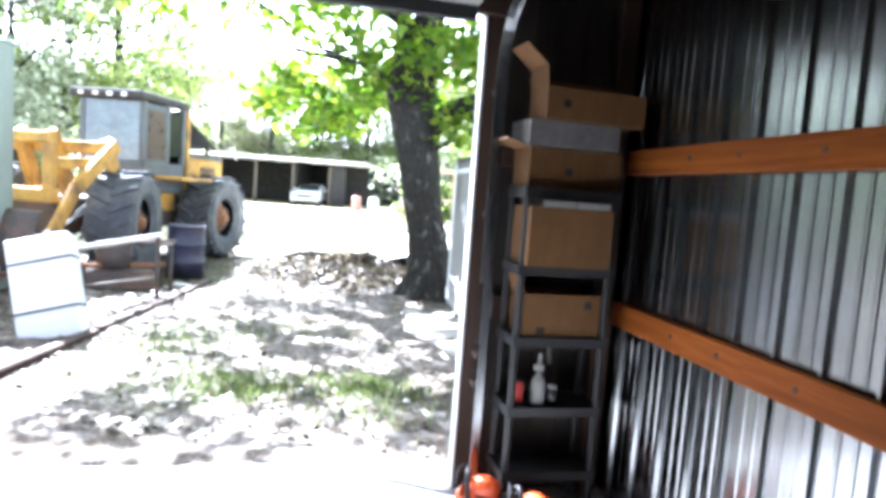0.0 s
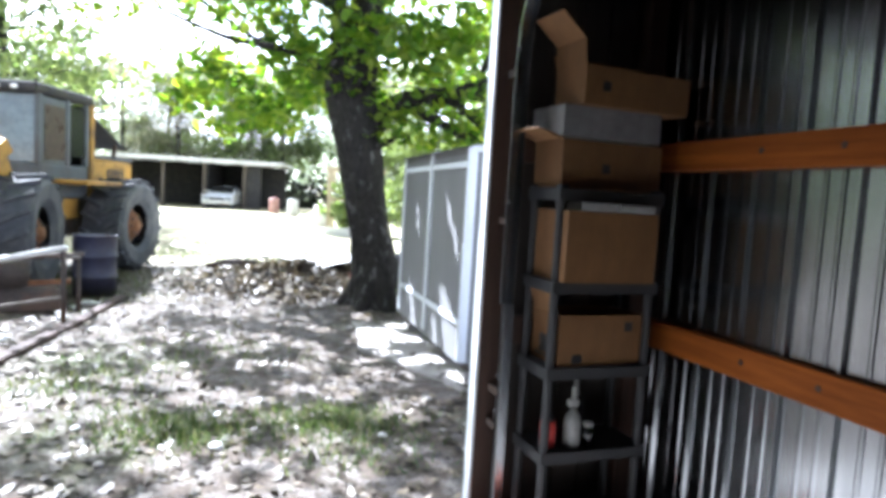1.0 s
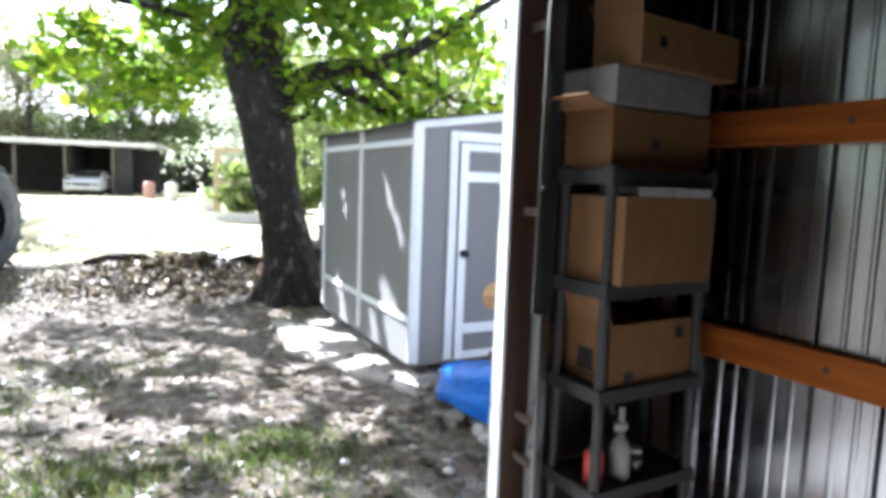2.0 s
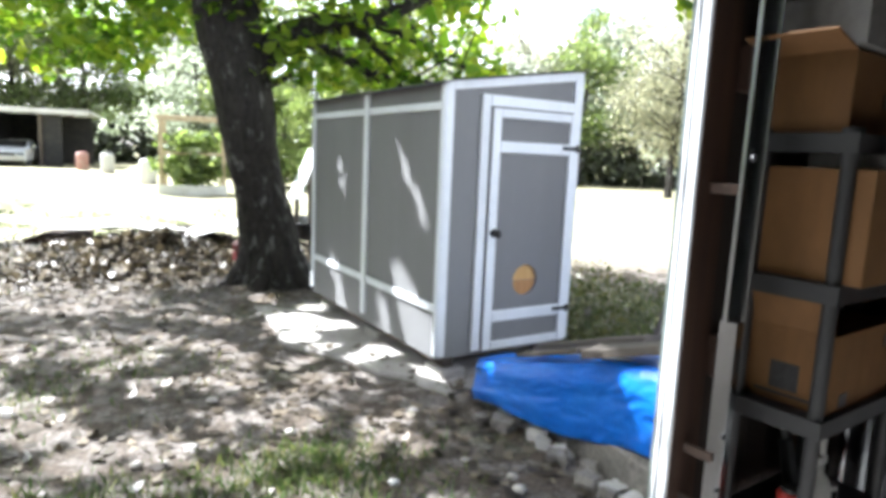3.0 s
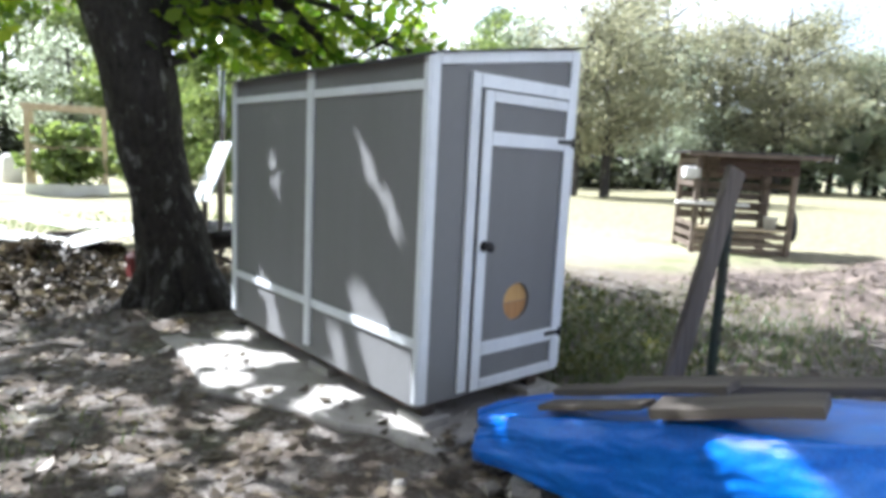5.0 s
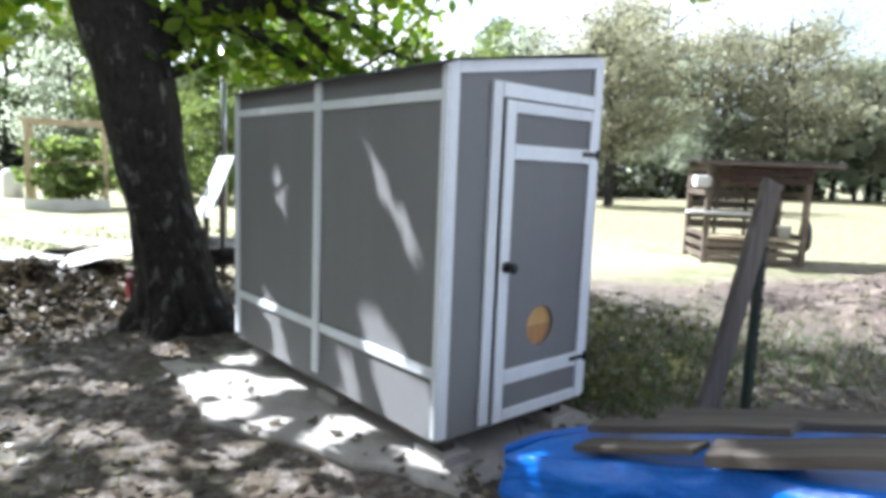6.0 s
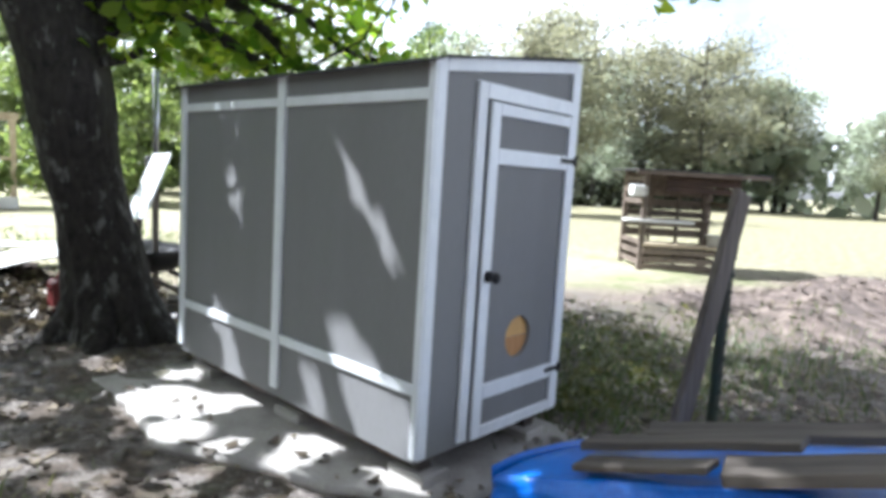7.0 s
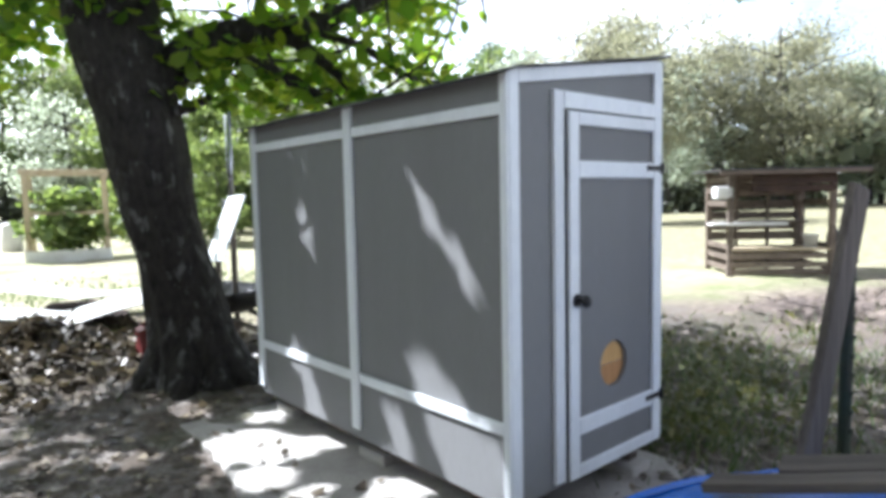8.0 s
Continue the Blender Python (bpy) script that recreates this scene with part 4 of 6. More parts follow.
    sparse += [(rng.uniform(-3.4, -0.9), rng.uniform(9.8, 11.2), rng.uniform(2.75, 3.7)) for k in range(24)]
    clumps += [(-0.3 + 0.22 * k, 8.5 + 0.1 * math.sin(k * 2), 3.5 + 0.25 * math.sin(k * 1.7)) for k in range(6)]
    sparse += [(rng.uniform(-2.7, -0.95), rng.uniform(10.0, 11.2), rng.uniform(2.55, 3.6)) for k in range(26)]
    clumps += [(rng.uniform(-3.2, -0.8), rng.uniform(8.8, 11.4), rng.uniform(4.6, 6.0)) for k in range(30)]
    # the boughs that shade the tarp and the door side of the yard
    clumps += [(rng.uniform(-2.2, 0.6), rng.uniform(6.9, 9.0), rng.uniform(5.0, 6.2)) for k in range(34)]
    while len(clumps) < 232:
        d = rng.normal(size=3)
        d /= np.linalg.norm(d)
        r = rng.uniform(0.45, 1.0)
        q = np.array([-2.0, 10.6, 6.2]) + d * r * np.array([6.0, 4.4, 2.7])
        if q[2] < 3.5 + 0.3 * abs(q[0] + 0.5) * 0.3 or noise.noise(Vector(q * 0.5)) < 0.04 or q[1] < 6.9 or (q[1] > 11.0 and q[0] > -2.5 and rng.uniform(0, 1) < 0.7):
            continue
        clumps.append(tuple(q))
    pts = crown_points(rng, clumps, 105, 0.3)
    pts = np.concatenate([pts, crown_points(rng, sparse, 36, 0.2)])
    pts = pts[pts[:, 2] > 2.3]
    pts = pts[open_sky(pts, 0.03)]
    # shafts of sun all over the open yard: thin places that run right through the crown
    foot = pts[:, :2] - pts[:, 2:] / SUN.z * np.array([SUN.x, SUN.y])
    shaft = np.array([noise.noise(Vector((x * 2.7, y * 2.7, 3.3))) + 0.5 * noise.noise(Vector((x * 6.5, y * 6.5, 8.1))) for x, y in foot])
    pts = pts[(shaft < 0.04) | (foot[:, 0] > 0.15) | (pts[:, 2] < 3.6)]
    crown = new("crown", leaves_mesh("crown", pts, 0.15, rng, M_LEAF, 0.25))
    crown.parent = t


big_tree()


def forest_tree(rng, height, spread, leaf_material, leaves, leaf, conical=False, bare=0.3):
    t = thing("woodland_tree", pose(0, 0, 0), "", "tree", "trees of the wood edge")
    lean = rng.normal(size=2) * 0.02 * height
    pts, rad = smooth_line([(0, 0, -0.2), (lean[0] * 0.3, lean[1] * 0.3, height * 0.3), (lean[0], lean[1], height * 0.65), (lean[0] * 1.3, lean[1] * 1.3, height * 0.97)],
                           [height * 0.022, height * 0.016, height * 0.01, 0.015], 4)
    bm = tube(pts, rad, 9, rough=0.1)
    clumps = []
    for k in range(26):
        f = rng.uniform(bare, 0.97)
        z = height * f
        a = rng.uniform(0, math.tau)
        if conical:
            reach = spread * (1.05 - f) / (1.05 - bare) * rng.uniform(0.6, 1.05)
        else:
            reach = spread * math.sqrt(max(0.05, 1 - ((f - 0.62) / 0.42) ** 2)) * rng.uniform(0.45, 1.05)
        base = Vector((lean[0] * f, lean[1] * f, z - reach * 0.3))
        tip = base + Vector((math.cos(a) * reach, math.sin(a) * reach, reach * rng.uniform(0.1, 0.5)))
        mid = base.lerp(tip, 0.5) + Vector((0, 0, reach * 0.08))
        bm = tube([base, mid, tip], [height * 0.006, height * 0.004, 0.008], 5, bm)
        clumps += [tuple(tip), tuple(mid), tuple(base.lerp(tip, 0.78) + Vector(rng.normal(size=3) * 0.3))]
    part("trunk", bm, M_BARK, t)
    p = crown_points(rng, clumps, leaves // len(clumps), spread * 0.17)
    p = p[p[:, 2] > height * bare * 0.6]
    c = new("crown", leaves_mesh("crown", p, leaf, rng, leaf_material, 0.1))
    c.parent = t
    return t


def wood():
    rng = np.random.default_rng(11)
    kinds = [
        (forest_tree(rng, 11, 3.6, M_LEAF_MID, 5200, 0.23), "broad-leaved tree at the edge of the wood"),
        (forest_tree(rng, 9, 3.2, M_LEAF_HAZED, 5400, 0.2), "dull green tree at the edge of the wood, its leaves coloured pale for haze"),
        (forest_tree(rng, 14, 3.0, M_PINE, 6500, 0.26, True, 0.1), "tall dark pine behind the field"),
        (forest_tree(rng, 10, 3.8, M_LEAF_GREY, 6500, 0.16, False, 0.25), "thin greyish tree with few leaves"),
        (forest_tree(rng, 6, 2.6, M_LEAF_MID, 5600, 0.21, False, 0.08), "low leafy tree beside the field"),
    ]
    spots = []

    def row(x0, y0, x1, y1, n, jitter, picks, smin, smax):
        for i in range(n):
            u = (i + 0.5) / n
            spots.append((x0 + (x1 - x0) * u + rng.normal() * jitter, y0 + (y1 - y0) * u + rng.normal() * jitter, picks[rng.integers(len(picks))], rng.uniform(smin, smax)))

    # behind the loader and the far barn
    row(-36, 20, -20, 37, 9, 1.5, (0, 0, 1, 4), 0.8, 1.15)
    row(-26, 65, 4, 66, 12, 2.0, (0, 1, 0, 3), 1.2, 1.6)
    row(-1.5, 40, 9, 36, 7, 1.0, (0, 4, 1), 0.8, 1.1)
    row(0, 30, 9, 29, 5, 1.0, (4, 4, 0), 0.6, 0.9)
    # across the field
    row(8, 44, 40, 48, 12, 2.5, (1, 0, 1, 3), 1.0, 1.4)
    row(30, 46, 70, 34, 17, 2.5, (1, 3, 1, 1, 3, 1, 2, 3), 1.35, 1.85)
    row(60, 36, 72, -10, 12, 3.0, (1, 3, 2), 0.9, 1.2)
    # unseen row on the left, added so the steel wall mirrors darker foliage
    row(-27, 19, -21, -14, 13, 1.5, (0, 1, 0, 4), 1.0, 1.3)
    spots += [(21.9, 27.4, 3, 1.0), (24.4, 27.6, 3, 1.15), (23.0, 26.4, 3, 0.9), (37.5, 34.5, 1, 0.9), (-17.5, 23, 0, 1.2), (-21, 17, 0, 1.1), (-13.2, 21.5, 0, 1.05), (-14.6, 28, 0, 1.3), (-12, 17.5, 1, 0.9)]
    used = set()
    for x, y, k, s in spots:
        base, label = kinds[k]
        m = pose(x, y, gz(x, y) - 0.05, 0, 0, rng.uniform(0, 360))
        if k not in used:
            used.add(k)
            ob = base
            ob.matrix_world = m
        else:
            ob = copy_thing(base, m)
        s *= 0.72 if k == 2 else 1.0
        ob.scale = (s, s, s)
        tagged(ob, label)
    # the deep wood behind, too dense to count
    pts = []
    for i in range(11000):
        a = rng.uniform(-0.5 * math.pi, 1.05 * math.pi)
        r = rng.uniform(66, 80)
        top = 7.5 + 3.5 * noise.noise(Vector((math.cos(a) * 14, math.sin(a) * 14, 0))) + 2.0 * noise.noise(Vector((math.cos(a) * 45, math.sin(a) * 45, 3)))
        pts.append((r * math.cos(a), r * math.sin(a) + 4, rng.uniform(0, 1) ** 0.8 * top))
    ob = new("far_wood", leaves_mesh("far_wood", np.array(pts), 1.5, rng, M_LEAF_HAZED, 0.2, aspect=0.8))
    tagged(ob, "dense green wood closing the horizon, haze put into its pale leaf colour", "wood", kind="stuff")
    # undergrowth coloured very dark to stand in for the shade under the canopy
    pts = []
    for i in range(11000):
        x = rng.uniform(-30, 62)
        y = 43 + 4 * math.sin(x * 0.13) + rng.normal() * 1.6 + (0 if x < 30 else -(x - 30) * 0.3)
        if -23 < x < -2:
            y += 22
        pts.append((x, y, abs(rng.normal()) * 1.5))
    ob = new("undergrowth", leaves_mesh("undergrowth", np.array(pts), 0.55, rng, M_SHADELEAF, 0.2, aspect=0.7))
    tagged(ob, "low undergrowth along the wood edge, the canopy's shade put into its dark green", "undergrowth", kind="stuff")


wood()


# ---- blue tarp over the heap ----
def tarp_line(u):
    """The left upper edge of the heap, from its far low end to the barn."""
    return Vector((0.655 + 0.36 * u, 5.66 - 1.95 * u, 0.30 + 0.62 * u - 0.1 * u * u))


def tarp_point(u, v):
    e = tarp_line(u)
    wr = 0.018 * noise.noise(Vector((u * 7, v * 9, 1.3))) + 0.03 * noise.noise(Vector((u * 3, v * 4, 7.0))) + 0.008 * abs(noise.noise(Vector((u * 13 + v * 8, v * 19 - u * 6, 4.0))))
    if v < 0.4:
        k = v / 0.4
        low = Vector((e.x - 0.05 - 0.04 * math.sin(u * 9), e.y + 0.02, 0.04 + 0.25 * u + 0.03 * math.sin(u * 11)))
        p = low.lerp(e, k)
        p.x += wr * 1.6 - 0.03 * math.sin(k * math.pi)
        return p
    k = (v - 0.4) / 0.6
    p = Vector((e.x + 1.75 * k, e.y + (0.1 if u > 0.05 else 0.0) * k, e.z + 0.02 * math.sin(k * 7) - 0.25 * k * k))
    p.z += wr
    return p


def heap():
    t = thing("blue_tarp", pose(0, 0, 0), "wrinkled bright blue tarpaulin draped over a low heap", "tarp")
    part("cover", sheet(tarp_point, 110, 90, 0.004), M_TARP, t, smooth=True)

    def end(u, v):
        a = tarp_point(0, 0.4 + 0.6 * u)
        return (a.x + 0.02 * math.sin(u * 20), a.y + 0.05 * (1 - v) + 0.02, a.z * (1 - v) + 0.03 * v)

    part("hanging_end", sheet(end, 30, 8, 0.004), M_TARP, t, smooth=True)
    rng = random.Random(3)
    for i in range(52):
        u = rng.uniform(0.08, 0.95)
        e = tarp_line(u)
        x, y = e.x + rng.uniform(-0.16, 0.12), e.y + rng.uniform(-0.05, 0.05)
        s = rng.uniform(0.028, 0.08)
        bm = bmesh.new()
        bmesh.ops.create_cube(bm, size=s * 1.5)
        bmesh.ops.subdivide_edges(bm, edges=list(bm.edges), cuts=1, use_grid_fill=True)
        for v in bm.verts:
            v.co += Vector([s * 0.55 * noise.noise(v.co * 11 + Vector((i * 3, k * 7, 0))) for k in range(3)])
            v.co.z *= 0.7
        bmesh.ops.bevel(bm, geom=list(bm.edges), offset=s * 0.04, segments=1, affect="EDGES")
        if i % 3 == 0:
            ob = put("rubble_stone", bm, M_CONCRETE)
            tagged(ob, "pale broken block in the heap under the tarp", "stone", "rubble in the heap")
        else:
            ob = put("rubble_stone", bm, M_RUBBLE)
            tagged(ob, "rough grey stone in the heap under the tarp", "stone", "rubble in the heap")
        ob.matrix_world = pose(x, y, gz(x, y) + s * 0.55, 0, 0, rng.uniform(0, 360))
    core = sheet(lambda u, v: tarp_point(0.03 + 0.95 * u, 0.42 + 0.56 * v) * 1.0 - Vector((0, 0, 0.02)), 12, 10, 0.25)
    c = put("heap_core", core, M_DARKIRON)
    tagged(c, "dark heap of scrap under the tarp", "scrap heap", kind="stuff")
    fill = box(0.85, 2.3, 3.75, 5.5, -0.05, 0.22, 0.03)
    c = put("scrap_pile", fill, M_RUBBLE)
    tagged(c, "low bed of rubble under the tarp", "rubble", kind="stuff")


heap()


def plank(a, b, w, h, label, roll=0):
    a, b = Vector(a), Vector(b)
    d = b - a
    n = 10
    b2 = bmesh.new()
    bmesh.ops.create_cube(b2, size=1)
    b2.transform(Matrix.Diagonal((d.length, w, h, 1)))
    bmesh.ops.subdivide_edges(b2, edges=[e for e in b2.edges if abs((e.verts[0].co - e.verts[1].co).x) > d.length * 0.5], cuts=n)
    for v in b2.verts:
        v.co += Vector((0, 0.006 * noise.noise(v.co * 4 + a), 0.008 * noise.noise(v.co * 3 + b)))
    bmesh.ops.bevel(b2, geom=[e for e in b2.edges if e.calc_face_angle(0) > 1.0], offset=0.004, segments=1, affect="EDGES")
    ob = put("plank", b2, M_PLANK)
    ob.matrix_world = Matrix.Translation((a + b) / 2) @ d.to_track_quat("X", "Z").to_matrix().to_4x4() @ pose(0, 0, 0, roll, 0, 0)
    return tagged(ob, label, "plank", "planks on the tarp")


plank((0.76, 5.32, 0.445), (0.83, 4.8, 0.625), 0.13, 0.026, "short weathered plank weighing down the tarp")
plank((0.83, 4.76, 0.632), (1.04, 4.22, 0.8), 0.19, 0.045, "thick grey sun-bleached plank on the blue tarp")
plank((0.97, 5.45, 0.44), (1.12, 4.62, 0.72), 0.13, 0.035, "long weathered plank along the tarp's top")
plank((1.3, 5.35, 0.46), (1.8, 4.3, 0.72), 0.17, 0.04, "dark old plank lying across the tarp")


# ---- fence post and leaning board ----
def post_and_board():
    p = thing("fence_post", pose(2.673, 5.744, gz(2.67, 5.74)), "dark green steel fence post standing in the grass", "post")
    bm = box(-0.028, 0.028, -0.004, 0.004, -0.1, 1.62, 0.001)
    bm = box(-0.004, 0.004, 0.004, 0.036, -0.1, 1.62, 0.001, bm)
    bm = lathe([(0, -0.1), (0.035, -0.1), (0.035, 1.55), (0, 1.56)], 10, bm, pose(0, 0.01, 0))
    part("stake", bm, M_POSTGREEN, p)
    for k in range(12):
        part("stud", box(-0.012, 0.012, -0.034, -0.02, 0.2 + k * 0.11, 0.225 + k * 0.11, 0.002), M_POSTGREEN, p)
    bm = beam((2.05, 5.66, 0.02), (2.56, 5.66, 1.6), 0.16, 0.05, 0.008, None, 90)
    for v in bm.verts:
        v.co += Vector((0.01 * noise.noise(v.co * 4), 0.01 * noise.noise(v.co * 5), 0))
    b = put("leaning_board", bm, M_GREYWOOD_UP)
    tagged(b, "weathered grey board leaning against the fence post", "board")


post_and_board()


# ---- pallet hut in the field ----
M_PALLET = surf("old_pallet_wood", (0.085, 0.065, 0.05), (0.19, 0.15, 0.12), (0.06, 0.045, 0.035), 30, 2.5, 0.85, 0.5, 0, (0.2, 1, 0.6), 0.6, 0.25)


def pallet_hut():
    h = thing("pallet_hut", pose(9.5, 11.0, gz(9.3, 11), 0, 0, -37), "small open hut of weathered pallet wood with a flat roof", "hut")
    W, D, H = 1.8, 1.2, 1.95
    for x in (0, W):
        for y in (0, D):
            part("post", box(x - 0.05, x + 0.05, y - 0.05, y + 0.05, 0, H, 0.006), M_PALLET, h)
    part("roof", slope_board(-0.3, W + 0.5, -0.35, D + 0.25, H + 0.002, H + 0.03, H + 0.002, H + 0.03), M_ROOF, h, "rusty dark roof sheet")
    part("fascia", box(-0.3, W + 0.48, -0.34, -0.31, H - 0.07, H, 0.004), M_PALLET, h)
    for z, tall in ((0.05, 0.2), (0.28, 0.2), (0.6, 0.17), (0.8, 0.16), (1.02, 0.14), (1.24, 0.15), (1.47, 0.14), (1.615, 0.15), (1.77, 0.15)):
        part("slat", box(-0.05, W + 0.05, D - 0.02, D + 0.005, z, z + tall, 0.004), M_PALLET, h)
    for x in (-0.03, W + 0.005):
        for z in (0.1, 0.3, 0.5, 1.3, 1.55, 1.75):
            part("slat", box(x, x + 0.025, 0.052, D - 0.055, z, z + 0.1, 0.004), M_PALLET, h)
    for k, z in enumerate((0.04, 0.17, 0.33)):
        part("slat", box(0.0, W * 0.95, -0.075, -0.052, z, z + 0.1, 0.004), M_PALLET, h)
    for k, z in enumerate((1.56, 1.7, 1.83)):
        part("slat", box(0.35, W + 0.04, -0.078, -0.054, z, z + 0.115, 0.004), M_POSTWOOD, h)
    part("bench_top", box(0.02, W * 0.97, -0.08, 0.4, 0.48, 0.52, 0.006), M_PALEWOOD, h, "tan board shelf")
    part("counter", box(-0.35, W * 0.55, -0.09, 0.2, 0.95, 1.0, 0.006), M_PALE, h, "pale counter board")
    part("back_shelf", box(0.02, W * 0.97, D - 0.4, D - 0.03, 0.95, 0.985, 0.004), M_PALLET, h)
    for x in (0.5, 1.1, 1.65):
        part("stud", box(x, x + 0.06, D - 0.08, D - 0.025, 0, H, 0.004), M_PALLET, h)
    c = thing("white_box", h.matrix_world @ pose(-0.15, 0.1, 1.45), "white plastic box fixed to the hut", "box")
    part("body", box(-0.12, 0.2, -0.15, 0.1, 0, 0.22, 0.02), M_PALE, c)
    k = thing("bucket", h.matrix_world @ pose(1.5, 0.15, 0.522), "small pale bucket on the hut's shelf", "bucket")
    part("body", lathe([(0, 0), (0.1, 0), (0.13, 0.22), (0.14, 0.22), (0.135, 0.24), (0.12, 0.24), (0.095, 0.02), (0, 0.02)], 16), M_PALE, k, smooth=True)
    s = thing("hanging_sack", h.matrix_world @ pose(W + 0.13, 0.2, 0.6), "black sack hanging on the hut's corner", "sack")
    bm = bmesh.new()
    bmesh.ops.create_icosphere(bm, subdivisions=3, radius=0.15)
    for v in bm.verts:
        v.co = Vector((v.co.x * 0.7, v.co.y, v.co.z * 2.2)) * (1 + 0.2 * noise.noise(v.co * 7))
    part("body", bm, M_BLACK, s)
    part("strap", tube([(0, 0, 0.28), (-0.03, 0, 0.7)], [0.012, 0.012], 6), M_BLACK, s)


pallet_hut()


# ---- loader ----
def tyre_mesh(R, W):
    prof = [(0.46 * R, -0.36 * W), (0.6 * R, -0.47 * W), (0.85 * R, -0.5 * W), (0.93 * R, -0.42 * W), (0.95 * R, -0.2 * W), (0.955 * R, 0), (0.95 * R, 0.2 * W), (0.93 * R, 0.42 * W), (0.85 * R, 0.5 * W), (0.6 * R, 0.47 * W), (0.46 * R, 0.36 * W)]
    return lathe(prof, 40)


def wheel(parent, x, y, R, W, side, steer=0):
    w = new("wheel")
    w.parent = parent
    w.matrix_local = pose(x, y, R, 0, 0, steer) @ pose(0, 0, 0, 0, 90 * side, 0)
    part("tyre", tyre_mesh(R, W), M_TYRE, w, "lugged black rubber tyre")
    shared, n = None, 18
    for k in range(n):
        for hand in (-1, 1):
            if shared is None:
                lug = part("lug", box(-0.04 * R, 0.05 * R, -0.035 * R, 0.035 * R, -0.27 * W, 0.27 * W, 0.01), M_TYRE, w)
                shared = lug.data
            else:
                lug = new("lug", shared)
                lug.parent = w
            a = (k + (0.5 if hand > 0 else 0)) * math.tau / n
            lug.matrix_local = Matrix.Rotation(a, 4, "Z") @ Matrix.Translation((R * 0.955, 0, hand * W * 0.24)) @ Matrix.Rotation(radians(28 * hand), 4, "X")
    part("rim", lathe([(0.46 * R, -0.3 * W), (0.44 * R, 0.1 * W), (0.3 * R, 0.16 * W), (0.26 * R, 0.3 * W), (0.14 * R, 0.32 * W), (0.12 * R, 0.4 * W), (0, 0.41 * W)], 24), M_RUST, w, "rusty orange rim", True)
    bm = None
    for k in range(8):
        a = k * math.tau / 8
        bm = lathe([(0.02, 0.2 * W), (0.02, 0.345 * W), (0, 0.345 * W)], 6, bm, pose(0.2 * R * math.cos(a), 0.2 * R * math.sin(a), 0))
    part("wheel_nuts", bm, M_DARKIRON, w)


def loader():
    L = thing("wheel_loader", pose(-6.05, 11.65, -0.02, 0, 0, -7), "old yellow wheel loader with a grey cab and lugged tyres", "loader")
    for y in (-1.42, 1.45):
        for side in (1, -1):
            wheel(L, 1.1 * side, y, 0.84, 0.72, side, 16 if y < 0 else 0)
        part("axle", lathe([(0.1, -1.0), (0.1, -0.35), (0.24, -0.2), (0.24, 0.2), (0.1, 0.35), (0.1, 1.0)], 14, m=pose(0, y, 0.81, 0, 90, 0)), M_DARKIRON, L)
    part("front_frame", box(-0.5, 0.5, -2.3, -0.35, 0.65, 1.2, 0.03), M_DARKIRON, L, "greasy dark front frame")
    part("rear_frame", box(-0.5, 0.5, 0.1, 2.5, 0.65, 1.25, 0.03), M_DARKIRON, L)
    part("hitch", lathe([(0.0, 0.55), (0.14, 0.55), (0.14, 1.3), (0, 1.3)], 14, m=pose(0, -0.12, 0)), M_DARKIRON, L)
    # engine hood
    part("hood", box(-0.55, 0.62, 1.25, 2.75, 1.25, 2.02, 0.06), M_YELLOW, L, "yellow engine hood, the sheen on its top put in as a pale sheet")
    # pale grey sheet stands in for the whitish reflection on the hood
    part("hood_top", box(-0.5, 0.6, 1.15, 2.8, 2.022, 2.07, 0.02), M_CABGREY, L)
    for k in range(5):
        part("louvre", box(0.622, 0.632, 1.75 + k * 0.13, 1.83 + k * 0.13, 1.4, 1.85, 0.003), M_DARKIRON, L)
    part("grille", box(-0.45, 0.5, 2.752, 2.79, 1.3, 1.9, 0.01), M_DARKIRON, L)
    part("exhaust", lathe([(0.05, 2.0), (0.06, 2.05), (0.06, 2.5), (0.035, 2.55), (0.035, 2.8), (0, 2.8)], 12, m=pose(-0.3, 1.7, 0)), M_RUST, L, smooth=True)
    part("engine", box(-0.35, 0.56, 0.95, 1.24, 1.2, 1.95, 0.03), M_DARKIRON, L)
    for x in (0.58, -0.4):
        part("engine_hose", tube([(x, 1.0, 1.4), (x + 0.05, 1.1, 1.7), (x, 1.2, 1.85)], [0.03] * 3, 8), M_BLACK, L, smooth=True)
    part("fender", box(0.6, 1.35, -0.2, 0.9, 1.55, 1.62, 0.02), M_YELLOW, L)
    part("step_panel", box(0.5, 0.62, -0.1, 0.85, 0.95, 1.55, 0.02), M_YELLOW, L)
    # cab
    cx0, cx1, cy0, cy1, cz0, cz1 = -0.5, 0.72, -0.42, 0.95, 1.3, 2.92
    cab = part("cab", box(cx0, cx1, cy0, cy1, cz0, cz0 + 0.55, 0.03), M_CABGREY, L, "grey steel cab")
    for x in (cx0 + 0.04, cx1 - 0.04):
        for y in (cy0 + 0.04, 0.35, cy1 - 0.04):
            part("pillar", box(x - 0.045, x + 0.045, y - 0.045, y + 0.045, cz0 + 0.552, cz1, 0.008), M_CABGREY, cab)
    part("windscreen", box(cx0 + 0.09, cx1 - 0.09, cy0 + 0.02, cy0 + 0.03, cz0 + 0.56, cz1 - 0.02, 0), M_PALEGLASS, cab, "pale blue-grey windscreen")
    part("side_window", box(cx1 - 0.03, cx1 - 0.02, 0.4, cy1 - 0.09, cz0 + 0.7, cz1 - 0.1, 0), M_DARKGLASS, cab)
